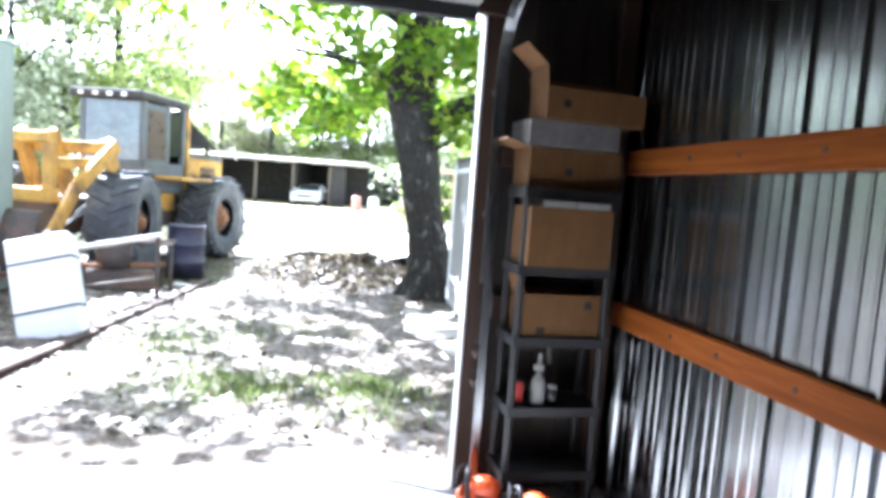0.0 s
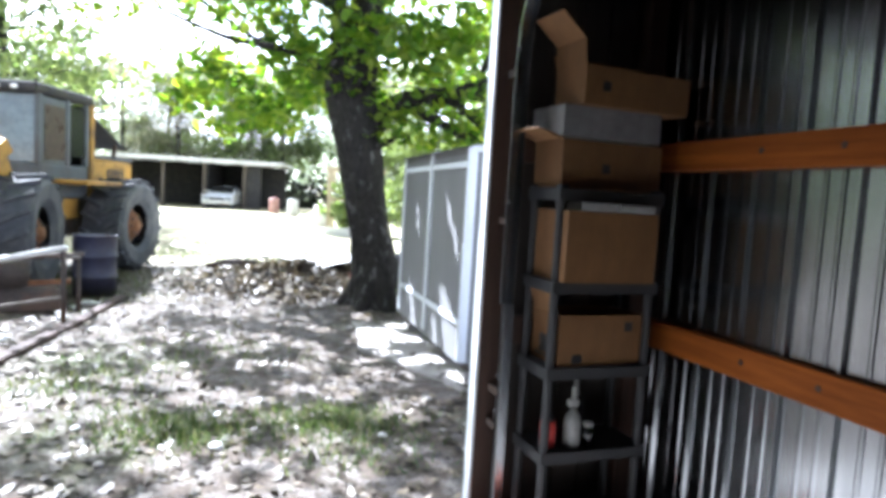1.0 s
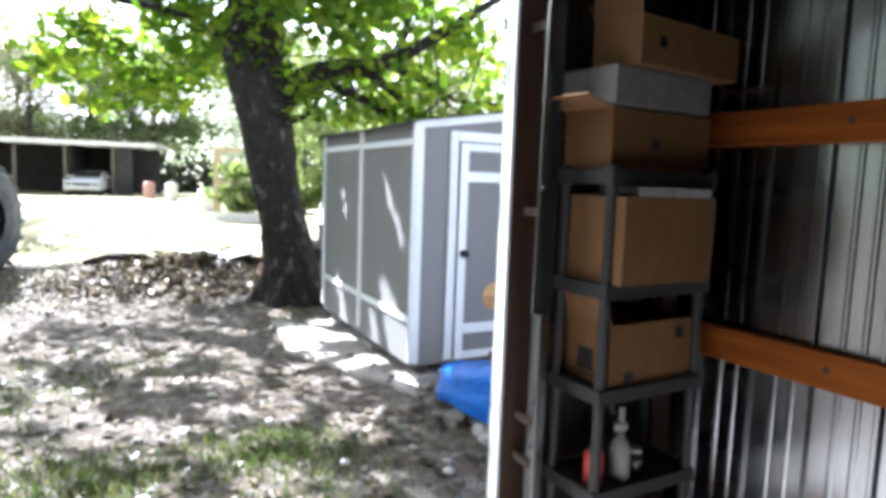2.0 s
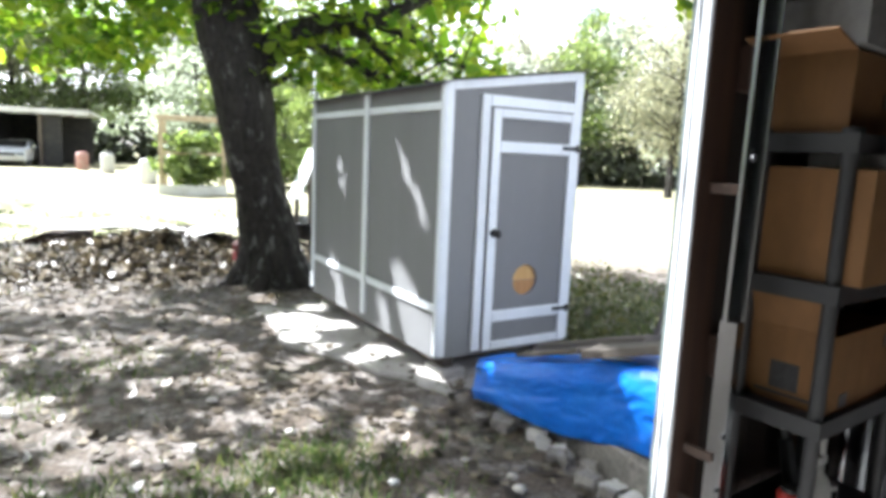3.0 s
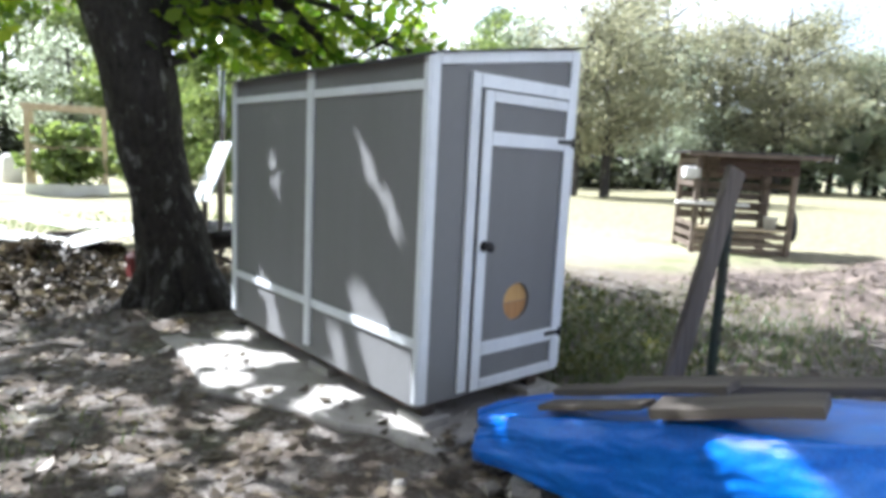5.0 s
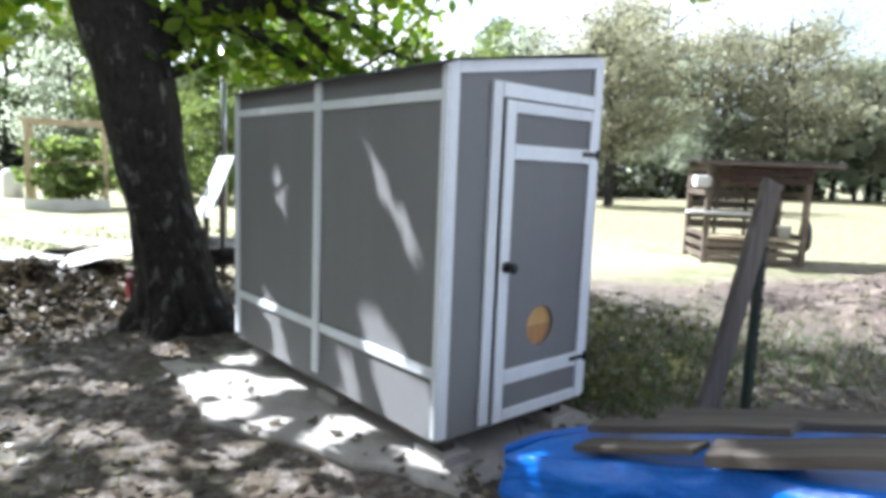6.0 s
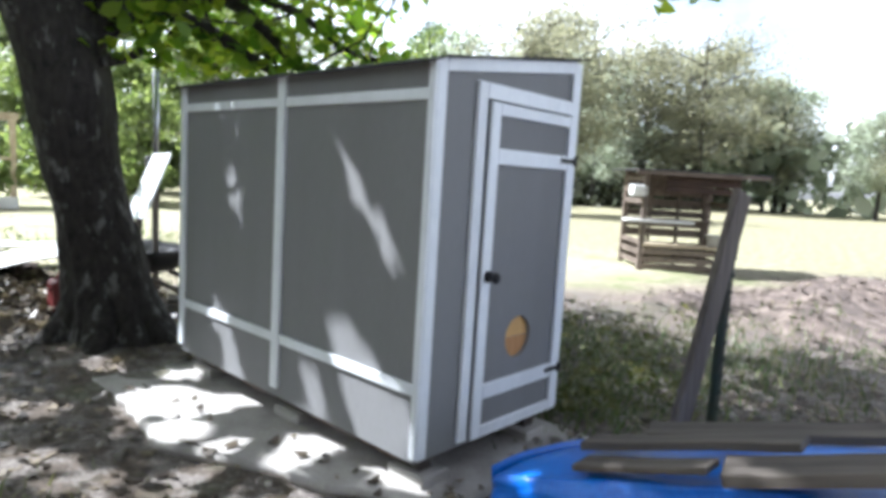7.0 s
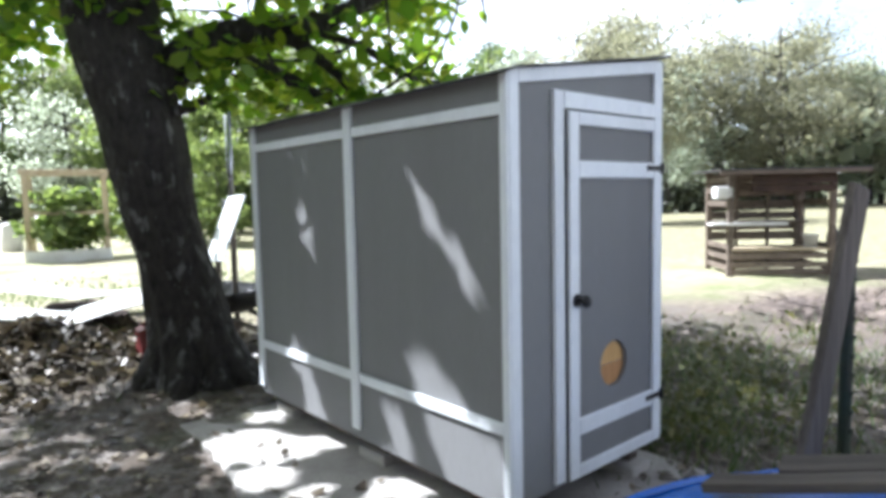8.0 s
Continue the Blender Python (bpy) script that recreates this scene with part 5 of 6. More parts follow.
    part("door_panel", box(cx1 - 0.028, cx1 - 0.012, cy0 + 0.09, 0.3, cz0 + 0.5, cz1 - 0.03, 0.004), M_CABGREY, cab)
    part("door_window", box(cx1 - 0.011, cx1 - 0.004, cy0 + 0.14, 0.26, cz0 + 0.62, cz1 - 0.15, 0), M_RUSTGLASS, cab, "brown dusty window")
    part("rear_panel", box(cx0 + 0.09, cx1 - 0.09, cy1 - 0.03, cy1 - 0.02, cz0 + 0.56, cz1 - 0.02, 0), M_DARKGLASS, cab)
    part("far_window", box(cx0 + 0.02, cx0 + 0.03, cy0 + 0.09, cy1 - 0.09, cz0 + 0.56, cz1 - 0.02, 0), M_PALEGLASS, cab)
    part("cab_roof", box(cx0 - 0.1, cx1 + 0.06, cy0 - 0.18, cy1 + 0.05, cz1 + 0.002, cz1 + 0.15, 0.03), M_ROOF, cab, "dark roof plate with a visor")
    for k in range(4):
        part("work_lamp", box(cx0 + 0.1 + k * 0.27, cx0 + 0.2 + k * 0.27, cy0 - 0.21, cy0 - 0.182, cz1 + 0.02, cz1 + 0.08, 0.01), M_PALE, cab)
    part("cage_post", beam((cx1 - 0.02, cy1 + 0.12, 1.6), (cx1 - 0.02, cy1 + 0.12, 2.95), 0.12, 0.06, 0.01), M_YELLOW, L)
    part("rear_canopy", beam((0.1, cy1 + 0.05, 2.8), (0.1, 2.3, 2.25), 1.2, 0.04, 0.008), M_ROOF, L, "dark sloping sheet behind the cab")
    part("canopy_stay", beam((0.55, 2.1, 2.05), (0.6, 2.1, 2.35), 0.06, 0.06, 0.006), M_DARKIRON, L)
    # lift arms and front tool
    for side in (1, -1):
        x = 0.95 * side
        part("inner_tower", beam((0.3 * side, -1.6, 1.1), (0.25 * side, -2.05, 2.2), 0.14, 0.24, 0.02), M_YELLOW, L)
        part("tower", beam((x, -1.35, 1.15), (x, -1.75, 2.12), 0.1, 0.26, 0.02), M_YELLOW, L)
        part("lift_arm", beam((x + 0.12 * side, -1.65, 2.05), (x + 0.12 * side, -2.55, 1.35), 0.1, 0.22, 0.02), M_YELLOW, L)
        part("lift_arm_end", beam((x + 0.12 * side, -2.5, 1.42), (x + 0.12 * side, -3.15, 0.5), 0.1, 0.2, 0.02), M_YELLOW, L)
        part("ram", lathe([(0.06, 0), (0.06, 0.6), (0.03, 0.62), (0.03, 1.1), (0, 1.1)], 12, m=look((x * 0.7, -1.5, 1.2), (x * 0.9, -3.6, 0.2)) @ pose(0, 0, 0, 180, 0, 0)), M_STEEL, L, smooth=True)
        part("tilt_link", beam((x, -1.85, 1.75), (x, -2.95, 1.7), 0.07, 0.16, 0.015), M_YELLOW, L)
        part("front_upright", beam((x, -2.9, 1.2), (x, -2.9, 2.15), 0.12, 0.16, 0.015), M_YELLOW, L)
    part("cross_beam", beam((-1.05, -1.75, 1.98), (1.05, -1.75, 1.98), 0.2, 0.2, 0.02), M_YELLOW, L)
    part("cross_beam", beam((-1.0, -2.9, 2.05), (1.0, -2.9, 2.05), 0.16, 0.16, 0.02), M_YELLOW, L)
    part("cross_beam", beam((-1.0, -2.85, 1.25), (1.0, -2.85, 1.25), 0.2, 0.2, 0.02), M_YELLOW, L)

    def blade(u, v):
        a = -0.6 + 1.5 * v
        return (-1.35 + 2.7 * u, -3.2 - 0.5 * math.cos(a), 0.62 + 0.6 * math.sin(a))

    part("bucket", sheet(blade, 6, 12, 0.04), M_DARKIRON, L, "rusty dark bucket", True)
    for side in (1, -1):
        part("bucket_cheek", beam((1.33 * side, -3.15, 0.55), (1.33 * side, -3.75, 0.45), 0.03, 0.6, 0.006), M_DARKIRON, L)
    part("bucket_edge", box(-1.35, 1.35, -3.72, -3.58, 0.22, 0.26, 0.006), M_RUST, L)


M_PALEGLASS = surf("pale_windscreen", (0.16, 0.21, 0.25), (0.24, 0.3, 0.35), (0.13, 0.15, 0.17), 12, 2, 0.2, 0)
M_RUSTGLASS = surf("brown_window", (0.05, 0.035, 0.03), (0.1, 0.065, 0.055), None, 10, 3, 0.3, 0)
loader()


# ---- things left of the drive ----
def barrel():
    b = thing("steel_barrel", pose(-4.2, 10.25, gz(-4.2, 10.25) - 0.01), "dark navy steel barrel beside the loader", "barrel")
    prof = [(0, 0.02), (0.27, 0.02), (0.285, 0)]
    for z in (0.29, 0.58):
        prof += [(0.285, z - 0.03), (0.3, z - 0.012), (0.3, z + 0.012), (0.285, z + 0.03)]
    prof += [(0.285, 0.86), (0.295, 0.87), (0.295, 0.885), (0.275, 0.885), (0.27, 0.865), (0, 0.865)]
    part("drum", lathe(prof, 32), M_BARREL, b, smooth=True)
    part("bung", lathe([(0, 0.89), (0.03, 0.89), (0.035, 0.866)], 12, m=pose(0.15, 0.05, 0)), M_DARKIRON, b)


barrel()


def pipe_frame():
    p = thing("pipe_frame", pose(-4.22, 8.15, gz(-4.2, 8.1), 0, 0, 8), "rusty pipe frame with a pale top rail", "metal frame")
    part("top_rail", tube([(-0.58, -0.1, 0.6), (0.55, -0.1, 0.86)], [0.035, 0.035], 10), M_PALE, p, "pale galvanised rail", True)
    part("top_rail", tube([(-0.58, 0.75, 0.6), (0.5, 0.75, 0.7)], [0.03, 0.03], 10), M_DARKIRON, p, smooth=True)
    for x, y, z in ((-0.5, -0.1, 0.6), (0.52, -0.1, 0.84), (-0.5, 0.75, 0.6), (0.45, 0.75, 0.69)):
        part("leg", tube([(x, y, -0.03), (x, y, z)], [0.028, 0.028], 8), M_DARKIRON, p, smooth=True)
    part("bottom_rail", tube([(-0.5, -0.1, 0.12), (0.52, -0.1, 0.3)], [0.022, 0.022], 8), M_GREYWOOD, p, smooth=True)
    part("side_rail", tube([(-0.5, -0.1, 0.57), (-0.5, 0.75, 0.57)], [0.022, 0.022], 8), M_DARKIRON, p, smooth=True)
    part("side_rail", tube([(0.5, -0.1, 0.75), (0.46, 0.75, 0.66)], [0.022, 0.022], 8), M_DARKIRON, p, smooth=True)
    s = thing("scrap_iron", pose(-4.5, 8.9, gz(-4.5, 8.9), 0, 0, 20), "dark scrap iron piled behind the frame", "scrap")
    part("block", box(-0.5, 0.4, -0.2, 0.25, -0.02, 0.3, 0.04), M_DARKIRON, s)
    part("drum_end", lathe([(0, 0), (0.22, 0), (0.24, 0.3), (0.2, 0.32), (0, 0.3)], 20, m=pose(-0.15, 0, 0.302)), M_DARKIRON, s, smooth=True)
    part("bar", beam((-0.6, -0.25, 0.34), (0.5, 0.1, 0.34), 0.06, 0.06, 0.006), M_RUST, s)


pipe_frame()


def strapped_panels():
    s = thing("strapped_panels", pose(-3.72, 5.95, gz(-3.7, 5.9) - 0.01, -14, -14, 12), "stack of white foam panels bound with dark straps, leaning", "panels")
    for k in range(3):
        part("panel", box(-0.29, 0.29, k * 0.075, k * 0.075 + 0.07, 0.0 + 0.01 * k, 1.03 - 0.015 * k, 0.012), M_WHITE, s)
    for z in (0.28, 0.77):
        bm = box(-0.3, 0.3, -0.008, -0.002, z, z + 0.022, 0.002)
        bm = box(-0.3, 0.3, 0.226, 0.232, z, z + 0.022, 0.002, bm)
        bm = box(-0.302, -0.294, -0.006, 0.23, z, z + 0.022, 0.002, bm)
        bm = box(0.294, 0.302, -0.006, 0.23, z, z + 0.022, 0.002, bm)
        part("strap", bm, M_BLACK, s)
    t = put("support_trestle", beam((-3.95, 6.35, 0.0), (-3.85, 6.3, 0.75), 0.12, 0.12, 0.01), M_GREYWOOD_UP)
    tagged(t, "weathered short post behind the white panels", "post")


strapped_panels()


def edging():
    for k, (x0, y0, x1, y1) in enumerate(((-3.38, 4.2, -3.42, 6.2), (-3.44, 6.25, -3.52, 8.0), (-3.53, 8.05, -3.72, 9.9))):
        z = max(gz(x0, y0), gz(x1, y1))
        bm = beam((x0, y0, z - 0.01), (x1, y1, z - 0.02), 0.12, 0.14, 0.015)
        for v in bm.verts:
            v.co += Vector((0.012 * noise.noise(v.co * 3), 0, 0.01 * noise.noise(v.co * 4)))
        ob = put("edging_timber", bm, M_POSTWOOD)
        tagged(ob, "dark old timber edging along the drive", "timber", "edging timbers")


edging()


def container():
    c = thing("storage_locker", pose(-5.62, 7.62, gz(-5.6, 7.6)), "tall grey-green steel storage locker", "locker")
    part("body", box(-1.6, 0, 0, 0.55, 0, 3.1, 0.01), M_GREENPAINT, c)
    part("roof", box(-1.63, 0.02, -0.03, 0.58, 3.102, 3.15, 0.01), M_GREENPAINT, c)
    for k in range(7):
        part("rib", box(-1.5 + k * 0.23, -1.44 + k * 0.23, -0.02, -0.001, 0.05, 3.08, 0.004), M_GREENPAINT, c)
    part("corner_angle", box(-0.05, 0.012, -0.012, 0.05, 0, 3.1, 0.003), M_GREENPAINT, c)


container()


# ---- far pole barn with a car ----
def pole_barn():
    b = thing("pole_barn", pose(-20, 48, gz(-12, 48)), "long open pole barn with a pale tin roof, its bays' shade put into near-black walls", "barn")
    W, D = 13.2, 6.5
    part("roof", beam((-0.4, D / 2 - 0.3, 3.42), (W + 0.6, D / 2 - 0.3, 3.42), D + 1.2, 0.14, 0.02), M_PALE, b, "pale sheet roof")
    part("fascia", box(-0.4, W + 0.6, -0.92, -0.87, 3.18, 3.48, 0.01), M_PALE, b)
    # near-black walls carry the shade inside the bays in their colour
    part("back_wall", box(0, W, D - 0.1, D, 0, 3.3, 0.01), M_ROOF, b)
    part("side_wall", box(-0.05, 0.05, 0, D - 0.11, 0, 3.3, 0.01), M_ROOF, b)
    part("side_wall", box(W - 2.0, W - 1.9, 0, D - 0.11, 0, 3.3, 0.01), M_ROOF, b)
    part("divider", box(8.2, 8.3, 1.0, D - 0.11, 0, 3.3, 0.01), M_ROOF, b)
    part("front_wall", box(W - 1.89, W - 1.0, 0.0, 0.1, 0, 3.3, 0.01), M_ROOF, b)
    for x in (0.15, 2.7, 5.4, 8.25, 11.05):
        part("post", box(x - 0.1, x + 0.1, -0.1, 0.1, 0, 3.34, 0.01), M_GREYWOOD_UP, b)
    for k in range(6):
        part("rafter", box(1.1 + k * 2.2, 1.2 + k * 2.2, -0.6, D - 0.15, 3.2, 3.34, 0.01), M_POSTWOOD, b)


pole_barn()


def car():
    c = thing("parked_car", pose(-10.4, 46.0, gz(-10.4, 46.0)) @ Matrix.Scale(1.1, 4), "silver-white car parked in the far barn, nose out", "car")

    def body(u, v):
        s = [(-0.02, 0.35), (0.0, 0.75), (0.35, 0.88), (1.25, 0.98), (1.9, 1.42), (3.2, 1.45), (3.9, 1.05), (4.3, 0.95), (4.35, 0.4)]
        k = u * (len(s) - 1)
        i = min(int(k), len(s) - 2)
        y = s[i][0] + (s[i + 1][0] - s[i][0]) * (k - i)
        z = s[i][1] + (s[i + 1][1] - s[i][1]) * (k - i)
        a = -1 + 2 * v
        w = 0.92 - 0.22 * max(0, (z - 0.95)) / 0.5
        return (a * w, y + 0.12 * a * a * (0.5 - u), z - 0.1 * a ** 4)

    part("body", sheet(body, 24, 14, 0.02), M_WHITE, c, "pale bodywork", True)
    part("side", box(-0.93, -0.88, 0.05, 4.3, 0.32, 0.9, 0.02), M_PALE, c)
    part("side", box(0.88, 0.93, 0.05, 4.3, 0.32, 0.9, 0.02), M_PALE, c)
    part("bumper", box(-0.85, 0.85, -0.1, 0.0, 0.3, 0.55, 0.04), M_PALE, c)
    part("grille", box(-0.45, 0.45, -0.06, -0.03, 0.56, 0.72, 0.01), M_BLACK, c)
    for x in (-0.68, 0.68):
        part("headlight", box(x - 0.17, x + 0.17, -0.05, 0.0, 0.58, 0.74, 0.03), M_GLASS, c)
        part("mirror", box(x * 1.5 - 0.09, x * 1.5 + 0.09, 1.5, 1.6, 1.0, 1.14, 0.03), M_PALE, c)
        for y in (0.85, 3.5):
            part("wheel", lathe([(0.0, -0.1), (0.2, -0.1), (0.32, -0.09), (0.33, 0), (0.32, 0.09), (0.2, 0.1), (0, 0.1)], 24, m=pose(x * 1.2, y, 0.33, 0, 90, 0)), M_TYRE, c)
    part("windscreen", beam((0, 1.27, 1.02), (0, 1.86, 1.42), 1.4, 0.01, 0.002), M_DARKGLASS, c)


car()


# ---- garden frame with plants, drums ----
def garden_frame():
    g = thing("pergola", pose(-1.68, 25, gz(-1, 25), 0, 0, -3), "timber garden pergola with a plank top rail", "pergola")
    for x, y in ((0, 0), (1.95, 0), (0, 1.6), (1.95, 1.6)):
        part("post", box(x - 0.07, x + 0.07, y - 0.07, y + 0.07, -0.05, 2.5, 0.01), M_PALEWOOD, g)
    for y in (0, 1.6):
        part("top_rail", box(-0.15, 2.1, y - 0.06, y + 0.06, 2.502, 2.64, 0.01), M_PALEWOOD, g)
    for x in (0, 1.95):
        part("top_rail", box(x - 0.05, x + 0.05, 0.062, 1.538, 2.4, 2.5, 0.01), M_PALEWOOD, g)
    part("mid_rail", box(0.072, 1.878, -0.04, 0.04, 1.35, 1.45, 0.01), M_PALEWOOD, g)
    part("bed_wall", box(-0.1, 2.05, -0.2, -0.1, -0.05, 0.35, 0.01), M_PALE, g)
    rng = np.random.default_rng(8)
    p = thing("climbing_plant", pose(-0.7, 25.4, gz(-0.7, 25.4)), "large-leaved green plants growing in the garden frame", "plant")
    cl = [(rng.uniform(-0.9, 1.2), rng.uniform(-0.7, 0.7), rng.uniform(0.4, 2.1)) for _ in range(30)]
    bm = None
    for c in cl:
        bm = tube([(c[0] * 0.6, c[1] * 0.6, 0), (c[0] * 0.8, c[1] * 0.8, c[2] * 0.6), c], [0.02, 0.014, 0.006], 5, bm)
    part("stems", bm, M_LEAF, p)
    f = new("foliage", leaves_mesh("foliage", crown_points(rng, cl, 26, 0.22), 0.3, rng, M_LEAF_MID, 0.3))
    f.parent = p
    for x, y, m_, lab in ((-2.3, 30.6, M_PALE, "white plastic drum at the field's edge"), (-6.2, 43.5, M_PINK, "faded pinkish drum beside the far barn"), (-4.6, 40, M_PALE, "pale drum beside the far barn")):
        d = thing("plastic_drum", pose(x, y, gz(x, y)), lab, "drum", "drums by the wood")
        part("body", lathe([(0, 0), (0.3, 0), (0.33, 0.1), (0.33, 0.9), (0.28, 1.0), (0, 1.02)], 20), m_, d, smooth=True)
        part("lid", lathe([(0, 1.06), (0.2, 1.05), (0.2, 1.0)], 20), m_, d)


garden_frame()


# ---- behind the tree ----
def debris():
    for x, y in ((-2.0, 13.0), (-0.75, 12.7), (-2.9, 13.6), (-1.0, 14.6)):
        p = thing("pallet", pose(x, y, gz(x, y) - 0.01, 0, 0, 80), "old dark pallet under the roofing sheets", "pallet", "pallets")
        for k in range(3):
            part("bearer", box(-0.6, 0.6, -0.3 + k * 0.27, -0.22 + k * 0.27, 0, 0.12, 0.005), M_POSTWOOD, p)
        for k in range(6):
            part("slat", box(-0.6 + k * 0.215, -0.5 + k * 0.215, -0.32, 0.34, 0.122, 0.142, 0.004), M_POSTWOOD, p)
    for k, (x, y, w, l, turn, tilt) in enumerate(((-1.9, 11.95, 0.8, 1.9, 76, 4), (-0.85, 11.5, 0.7, 1.5, 82, -5), (-2.9, 13.6, 0.8, 2.3, 100, 3), (-1.0, 14.6, 0.8, 2.0, 60, 2))):
        bm = sheet(lambda u, v: ((u - 0.5) * w, (v - 0.5) * l, 0.16 + 0.05 * math.sin(v * 5 + k) + 0.012 * math.sin(u * 40) + 0.04 * noise.noise(Vector((u * 3, v * 3, k)))), 40, 24, 0.006)
        ob = put("roofing_sheet", bm, M_PALE, True)
        ob.matrix_world = pose(x, y, gz(x, y) + (0.2 if y > 12 else 0.0), tilt, tilt * 0.6, turn)
        tagged(ob, "bent pale metal roofing sheet lying on the ground", "sheet", "roofing sheets")
    j = thing("fuel_can", pose(-0.4, 10.4, gz(-0.4, 10.4), 0, 0, 15), "red plastic fuel can at the foot of the tree", "fuel can")
    part("body", box(-0.14, 0.14, -0.1, 0.1, 0, 0.34, 0.035), M_DARKRED, j)
    part("handle", tube([(-0.09, 0, 0.34), (-0.05, 0, 0.4), (0.05, 0, 0.4), (0.09, 0, 0.34)], [0.016] * 4, 8), M_DARKRED, j, smooth=True)
    part("spout", lathe([(0.03, 0.34), (0.03, 0.38), (0.015, 0.46), (0, 0.46)], 10, m=pose(0.1, 0.04, 0)), M_BLACK, j)
    w = thing("wheelbarrow", pose(0.45, 11.0, gz(0.45, 11), 0, 0, 25), "black wheelbarrow behind the shed", "wheelbarrow")

    def tray(u, v):
        a, b = 2 * u - 1, 2 * v - 1
        rim = max(abs(a), abs(b))
        return (a * 0.36 * (0.75 + 0.25 * rim), b * 0.5 * (0.7 + 0.3 * rim), 0.35 + 0.28 * rim ** 3)

    part("tray", sheet(tray, 14, 14, 0.01), M_BLACK, w, smooth=True)
    for x in (-0.2, 0.2):
        part("handle", beam((x * 0.6, -0.75, 0.2), (x * 1.5, 0.95, 0.6), 0.045, 0.045, 0.006), M_GREYWOOD, w)
        part("leg", tube([(x, 0.25, 0.33), (x, 0.3, 0.0)], [0.016, 0.016], 8), M_BLACK, w)
    part("wheel", lathe([(0, -0.04), (0.12, -0.04), (0.19, -0.03), (0.2, 0), (0.19, 0.03), (0.12, 0.04), (0, 0.04)], 20, m=pose(0, -0.72, 0.19, 0, 90, 0)), M_TYRE, w)
    b = thing("white_board", pose(0, 0, 0), "white board propped at a slant behind the shed", "board")
    d = Vector((0.3, 0.2, 0.64)).normalized()
    nrm = Vector((-0.8, -0.35, 0.45))
    across = nrm.cross(d).normalized()
    m = Matrix((d, across, d.cross(across))).transposed().to_4x4()
    m.translation = (0.46, 11.05, 1.3)
    part("panel", box(-0.4, 0.4, -0.14, 0.14, -0.01, 0.01, 0.003, m=m), M_WHITE, b)
    for a, e in (((0.36, 11.02, 1.05), (0.34, 11.0, 0.0)), ((0.56, 11.16, 1.46), (0.6, 11.3, 0.0))):
        part("prop", beam(a, e, 0.06, 0.04, 0.005), M_GREYWOOD_UP, b)
    p = thing("pole", pose(1.0, 13.0, gz(1, 13)), "thin pale metal pole behind the shed", "pole")
    part("shaft", tube([(0, 0, -0.1), (0.01, 0, 2.0), (0, 0, 3.2)], [0.045, 0.042, 0.04], 12), M_STEEL, p, smooth=True)
    part("cap", lathe([(0.048, 3.19), (0.048, 3.23), (0, 3.25)], 12), M_STEEL, p)
    part("fitting", box(-0.12, 0.06, -0.07, 0.07, 1.45, 1.62, 0.02), M_BLACK, p)


debris()


def hanging_twig():
    rng = np.random.default_rng(21)
    t = thing("leafy_twig", pose(0, 0, 0), "leafy twig end hanging from the crown over the yard", "twig")
    a = Vector((2.3, 7.2, 6.0))
    e = Vector(TWIG)
    part("stem", tube([a, a.lerp(e, 0.5) + Vector((0, 0, 0.25)), e], [0.03, 0.018, 0.006], 7), M_BARK, t, smooth=True)
    pts = crown_points(rng, [tuple(e), tuple(a.lerp(e, 0.9) + Vector((0.05, 0, 0.2))), tuple(e + Vector((-0.15, 0, 0.15)))], 26, 0.13)
    f = new("leaves", leaves_mesh("leaves", pts, 0.16, rng, M_LEAF, 0.3))
    f.parent = t


TWIG = (2.88, 6.45, 3.05)
hanging_twig()


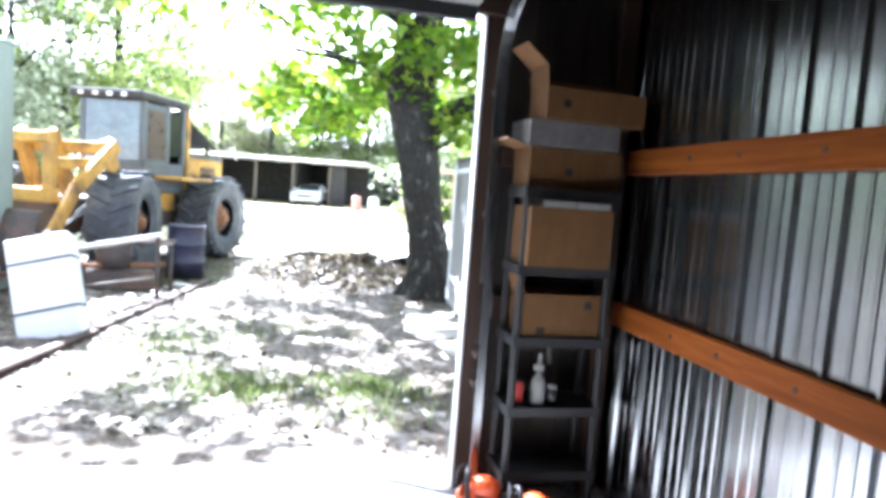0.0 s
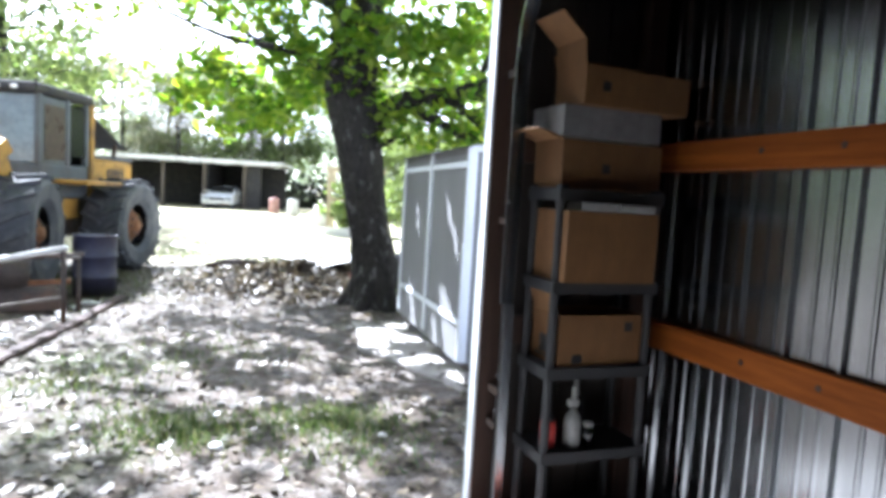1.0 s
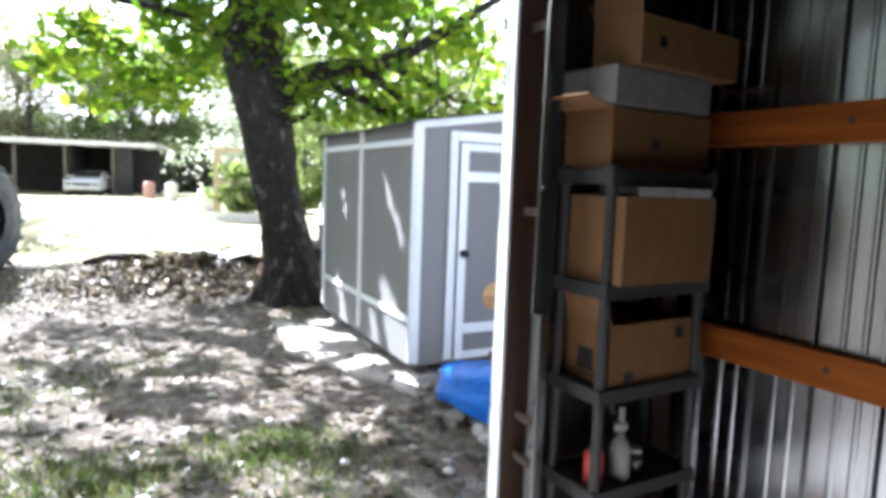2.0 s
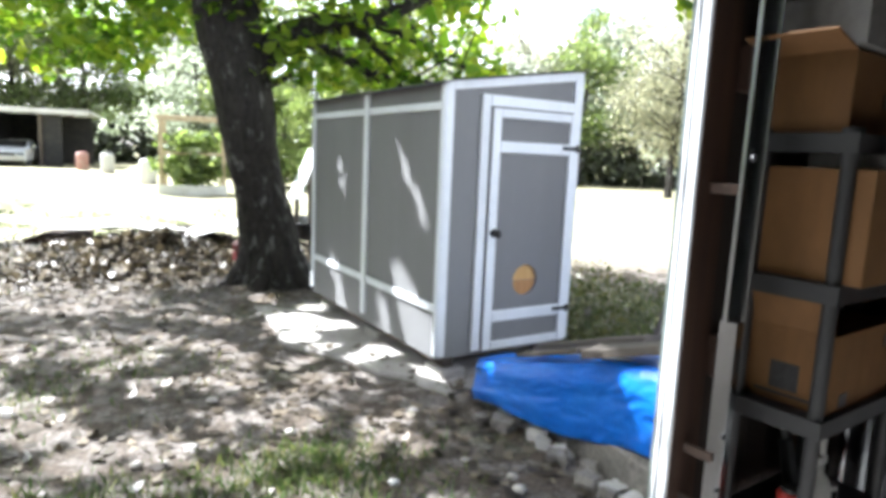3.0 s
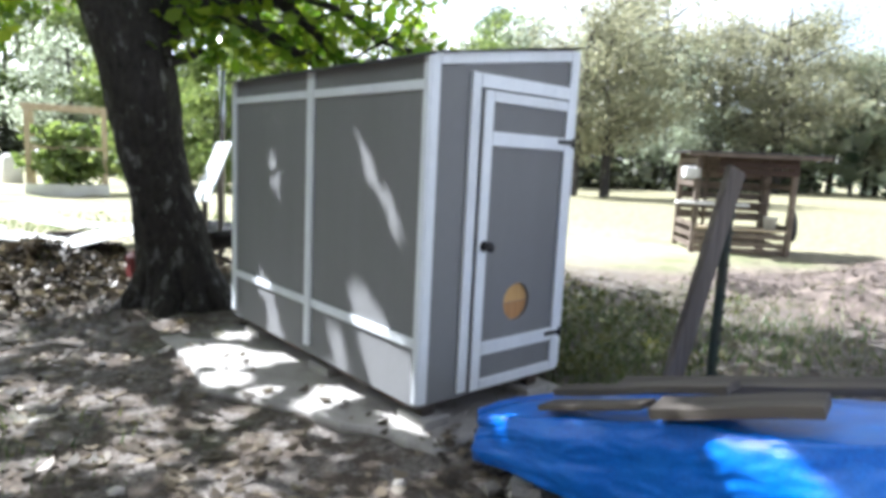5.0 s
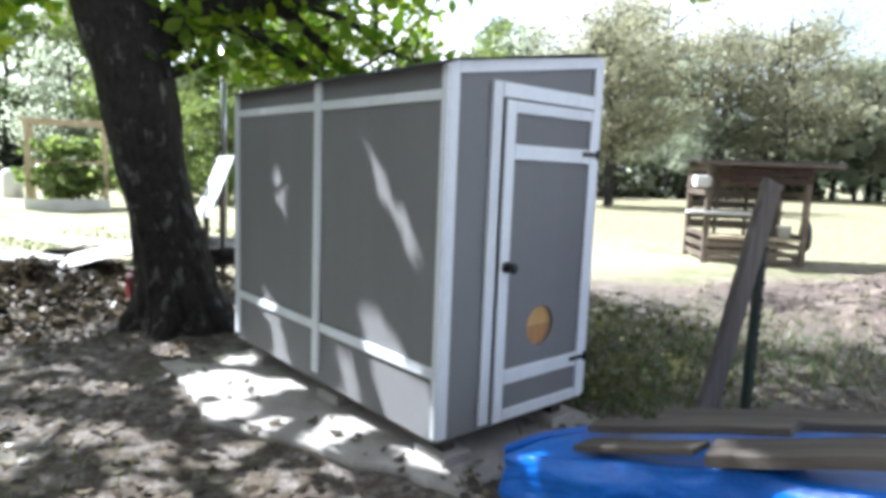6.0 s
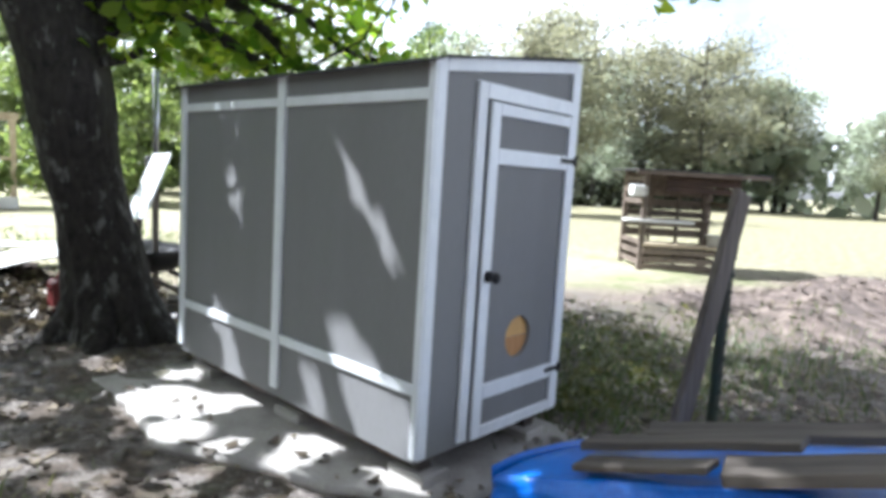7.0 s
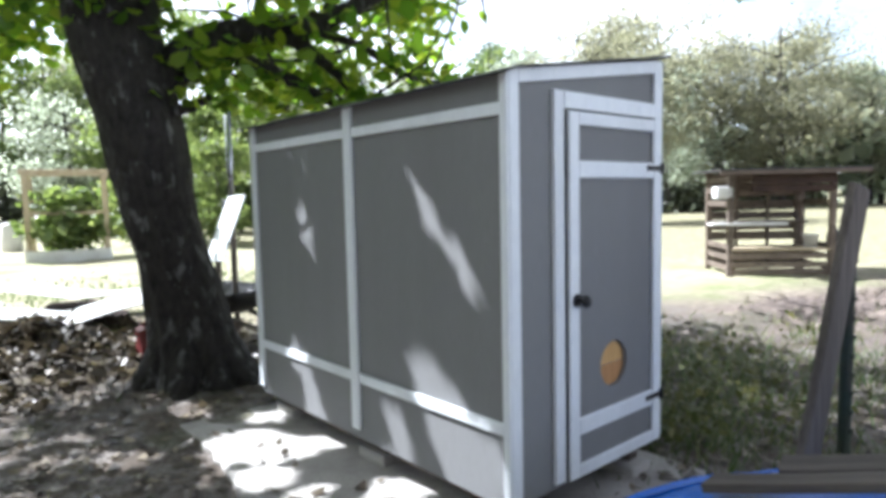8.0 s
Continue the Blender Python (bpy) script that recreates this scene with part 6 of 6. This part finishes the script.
# ---- litter, weeds, stones ----
def litter():
    rng = np.random.default_rng(31)
    pts = []
    while len(pts) < 20000:
        x, y = rng.uniform(-6.5, 5), rng.uniform(3.9, 14)
        q = SHED.inverted() @ Vector((x, y, 0))
        if -0.05 < q.x < SW + 0.05 and -0.05 < q.y < SL:
            continue
        if -0.7 < q.x < 0 and -0.25 < q.y < 2.7 and rng.uniform(0, 1) < 0.75:
            continue
        n = noise.noise(Vector((x * 0.8, y * 0.8, 9)))
        if rng.uniform(0, 1) > 0.25 + 0.75 * max(0, n) + (0.5 if y > 9.5 and x < 0 else 0):
            continue
        pts.append((x, y, max(gz(x, y), 0.024 if -0.7 < q.x < 1.4 and -0.25 < q.y < 2.7 else -1) + 0.006 + rng.uniform(0, 0.02)))
    # leaves on the eastern mound, added to darken it where shade lies
    for i in range(900):
        x, y = 8.2 + rng.normal() * 2.2, 7.6 + rng.normal() * 0.9
        pts.append((x, y, gz(x, y) + rng.uniform(0.0, 0.04)))
    for i in range(5000):
        x, y = -1.4 + rng.normal() * 0.9, 11.2 + rng.normal() * 0.6
        pts.append((x, y, gz(x, y) + rng.uniform(0, 0.09)))
    heaped = [(-1.3 + rng.normal() * 0.85, 11.1 + rng.normal() * 0.5) for _ in range(3400)]
    hp = np.array([(x, y, gz(x, y) + rng.uniform(0, 0.1)) for x, y in heaped])
    ob = new("leaf_heap", leaves_mesh("leaf_heap", hp, 0.125, rng, M_DRYLEAF, 0.4, 0.5))
    tagged(ob, "heap of large dead leaves beside the tree", "leaf heap", kind="stuff")
    ob = new("leaf_litter", leaves_mesh("leaf_litter", np.array(pts), 0.072, rng, M_DRYLEAF, 0.85, 0.5))
    tagged(ob, "brown fallen leaves scattered over the dirt", "leaf litter", kind="stuff")
    # twigs and sticks in the heap
    bm = None
    for i in range(46):
        x, y = -1.5 + rng.normal() * 0.9, 11.1 + rng.normal() * 0.5
        z = gz(x, y) + 0.05
        d = rng.normal(size=3) * np.array([0.35, 0.3, 0.1])
        bm = tube([(x, y, z), (x + d[0], y + d[1], z + abs(d[2]) + 0.05)], [0.014, 0.006], 5, bm)
    ob = put("brush_pile", bm, M_BARK)
    tagged(ob, "dry sticks and brush heaped left of the tree", "brush pile", kind="stuff")


litter()


def grass():
    rng = np.random.default_rng(41)
    pts = []

    def patch(cx, cy, rx, ry, n):
        for i in range(n):
            x, y = cx + rng.normal() * rx, cy + rng.normal() * ry
            pts.append((x, y))

    patch(-1.6, 4.95, 0.33, 0.2, 1100)
    patch(-0.55, 5.15, 0.3, 0.2, 1100)
    patch(-0.35, 4.6, 0.3, 0.2, 300)
    patch(-2.6, 5.9, 0.3, 0.3, 500)
    patch(-2.0, 7.0, 0.5, 0.4, 500)
    patch(-3.9, 11.0, 0.8, 0.8, 1200)
    patch(3.2, 7.6, 1.1, 0.8, 2600)
    patch(2.3, 6.6, 0.35, 0.5, 600)
    patch(4.5, 6.3, 1.3, 0.7, 1500)
    patch(-2.0, 17.0, 4.0, 1.5, 2500)
    c = np.array([(x, y, gz(x, y)) for x, y in pts])
    n = len(c)
    a = rng.uniform(0, math.tau, n)
    h = rng.uniform(0.03, 0.085, n) * np.where(c[:, 0] > 1.8, 1.7, 1.0)
    w = rng.uniform(0.004, 0.009, n) * np.where(c[:, 1] > 14, 3, 1)
    bend = rng.normal(size=(n, 2)) * h[:, None] * 0.5
    v = np.empty((n, 4, 3))
    side = np.stack([np.cos(a) * w, np.sin(a) * w, np.zeros(n)], 1)
    tip = c + np.concatenate([bend, h[:, None]], 1)
    v[:, 0], v[:, 1], v[:, 2], v[:, 3] = c - side, c + side, tip + side * 0.15, tip - side * 0.15
    me = bpy.data.meshes.new("grass")
    me.from_pydata(v.reshape(-1, 3).tolist(), [], np.arange(n * 4).reshape(-1, 4).tolist())
    me.materials.append(M_GRASS)
    tagged(new("grass", me), "patchy green grass and weeds in the yard", "grass", kind="stuff")
    # weeds beside the shed
    w = []
    for i in range(24):
        x, y = 2.9 + rng.normal() * 0.75, 7.3 + rng.normal() * 0.6
        q = SHED.inverted() @ Vector((x, y, 0))
        if q.x < SW + 0.12:
            continue
        w.append((x, y, gz(x, y) + rng.uniform(0.06, 0.3)))
    pts = crown_points(rng, w, 70, 0.13)
    ob = new("weeds", leaves_mesh("weeds", pts[pts[:, 2] > 0.0], 0.06, rng, M_WEED, 0.2))
    tagged(ob, "low leafy weeds beside the shed", "weeds", kind="stuff")


grass()


def stones():
    rng = random.Random(17)
    spots = [(-1.26, 4.66, 0.05, M_PALE, "white pebble on the dirt drive"), (-2.2, 4.9, 0.03, M_PALE, "small pale stone on the dirt"), (-0.6, 5.6, 0.035, M_STONE, "grey stone on the dirt"), (0.35, 4.6, 0.04, M_STONE, "grey stone on the dirt"), (-0.2, 4.9, 0.03, M_PALE, "small pale stone on the dirt"), (-1.0, 6.2, 0.04, M_STONE, "grey stone on the dirt")]
    for k in range(14):
        spots.append((rng.uniform(-3.2, 0.4), rng.uniform(4.2, 8), rng.uniform(0.015, 0.035), M_STONE, "grey stone on the dirt"))
    for k in range(16):
        spots.append((-3.6 - rng.uniform(0.1, 0.5), rng.uniform(6.3, 9.6), rng.uniform(0.04, 0.09), M_PALE, "pale rubble lump behind the edging"))
    for i, (x, y, s, m_, lab) in enumerate(spots):
        bm = bmesh.new()
        bmesh.ops.create_icosphere(bm, subdivisions=2, radius=s)
        for v in bm.verts:
            v.co *= 1 + 0.3 * noise.noise(v.co / s * 1.5 + Vector((i, 0, 0)))
            v.co.z *= 0.6
        ob = put("stone", bm, m_, True)
        ob.matrix_world = pose(x, y, gz(x, y) + s * 0.35, 0, 0, i * 40)
        tagged(ob, lab, "stone", "stones in the yard")


stones()
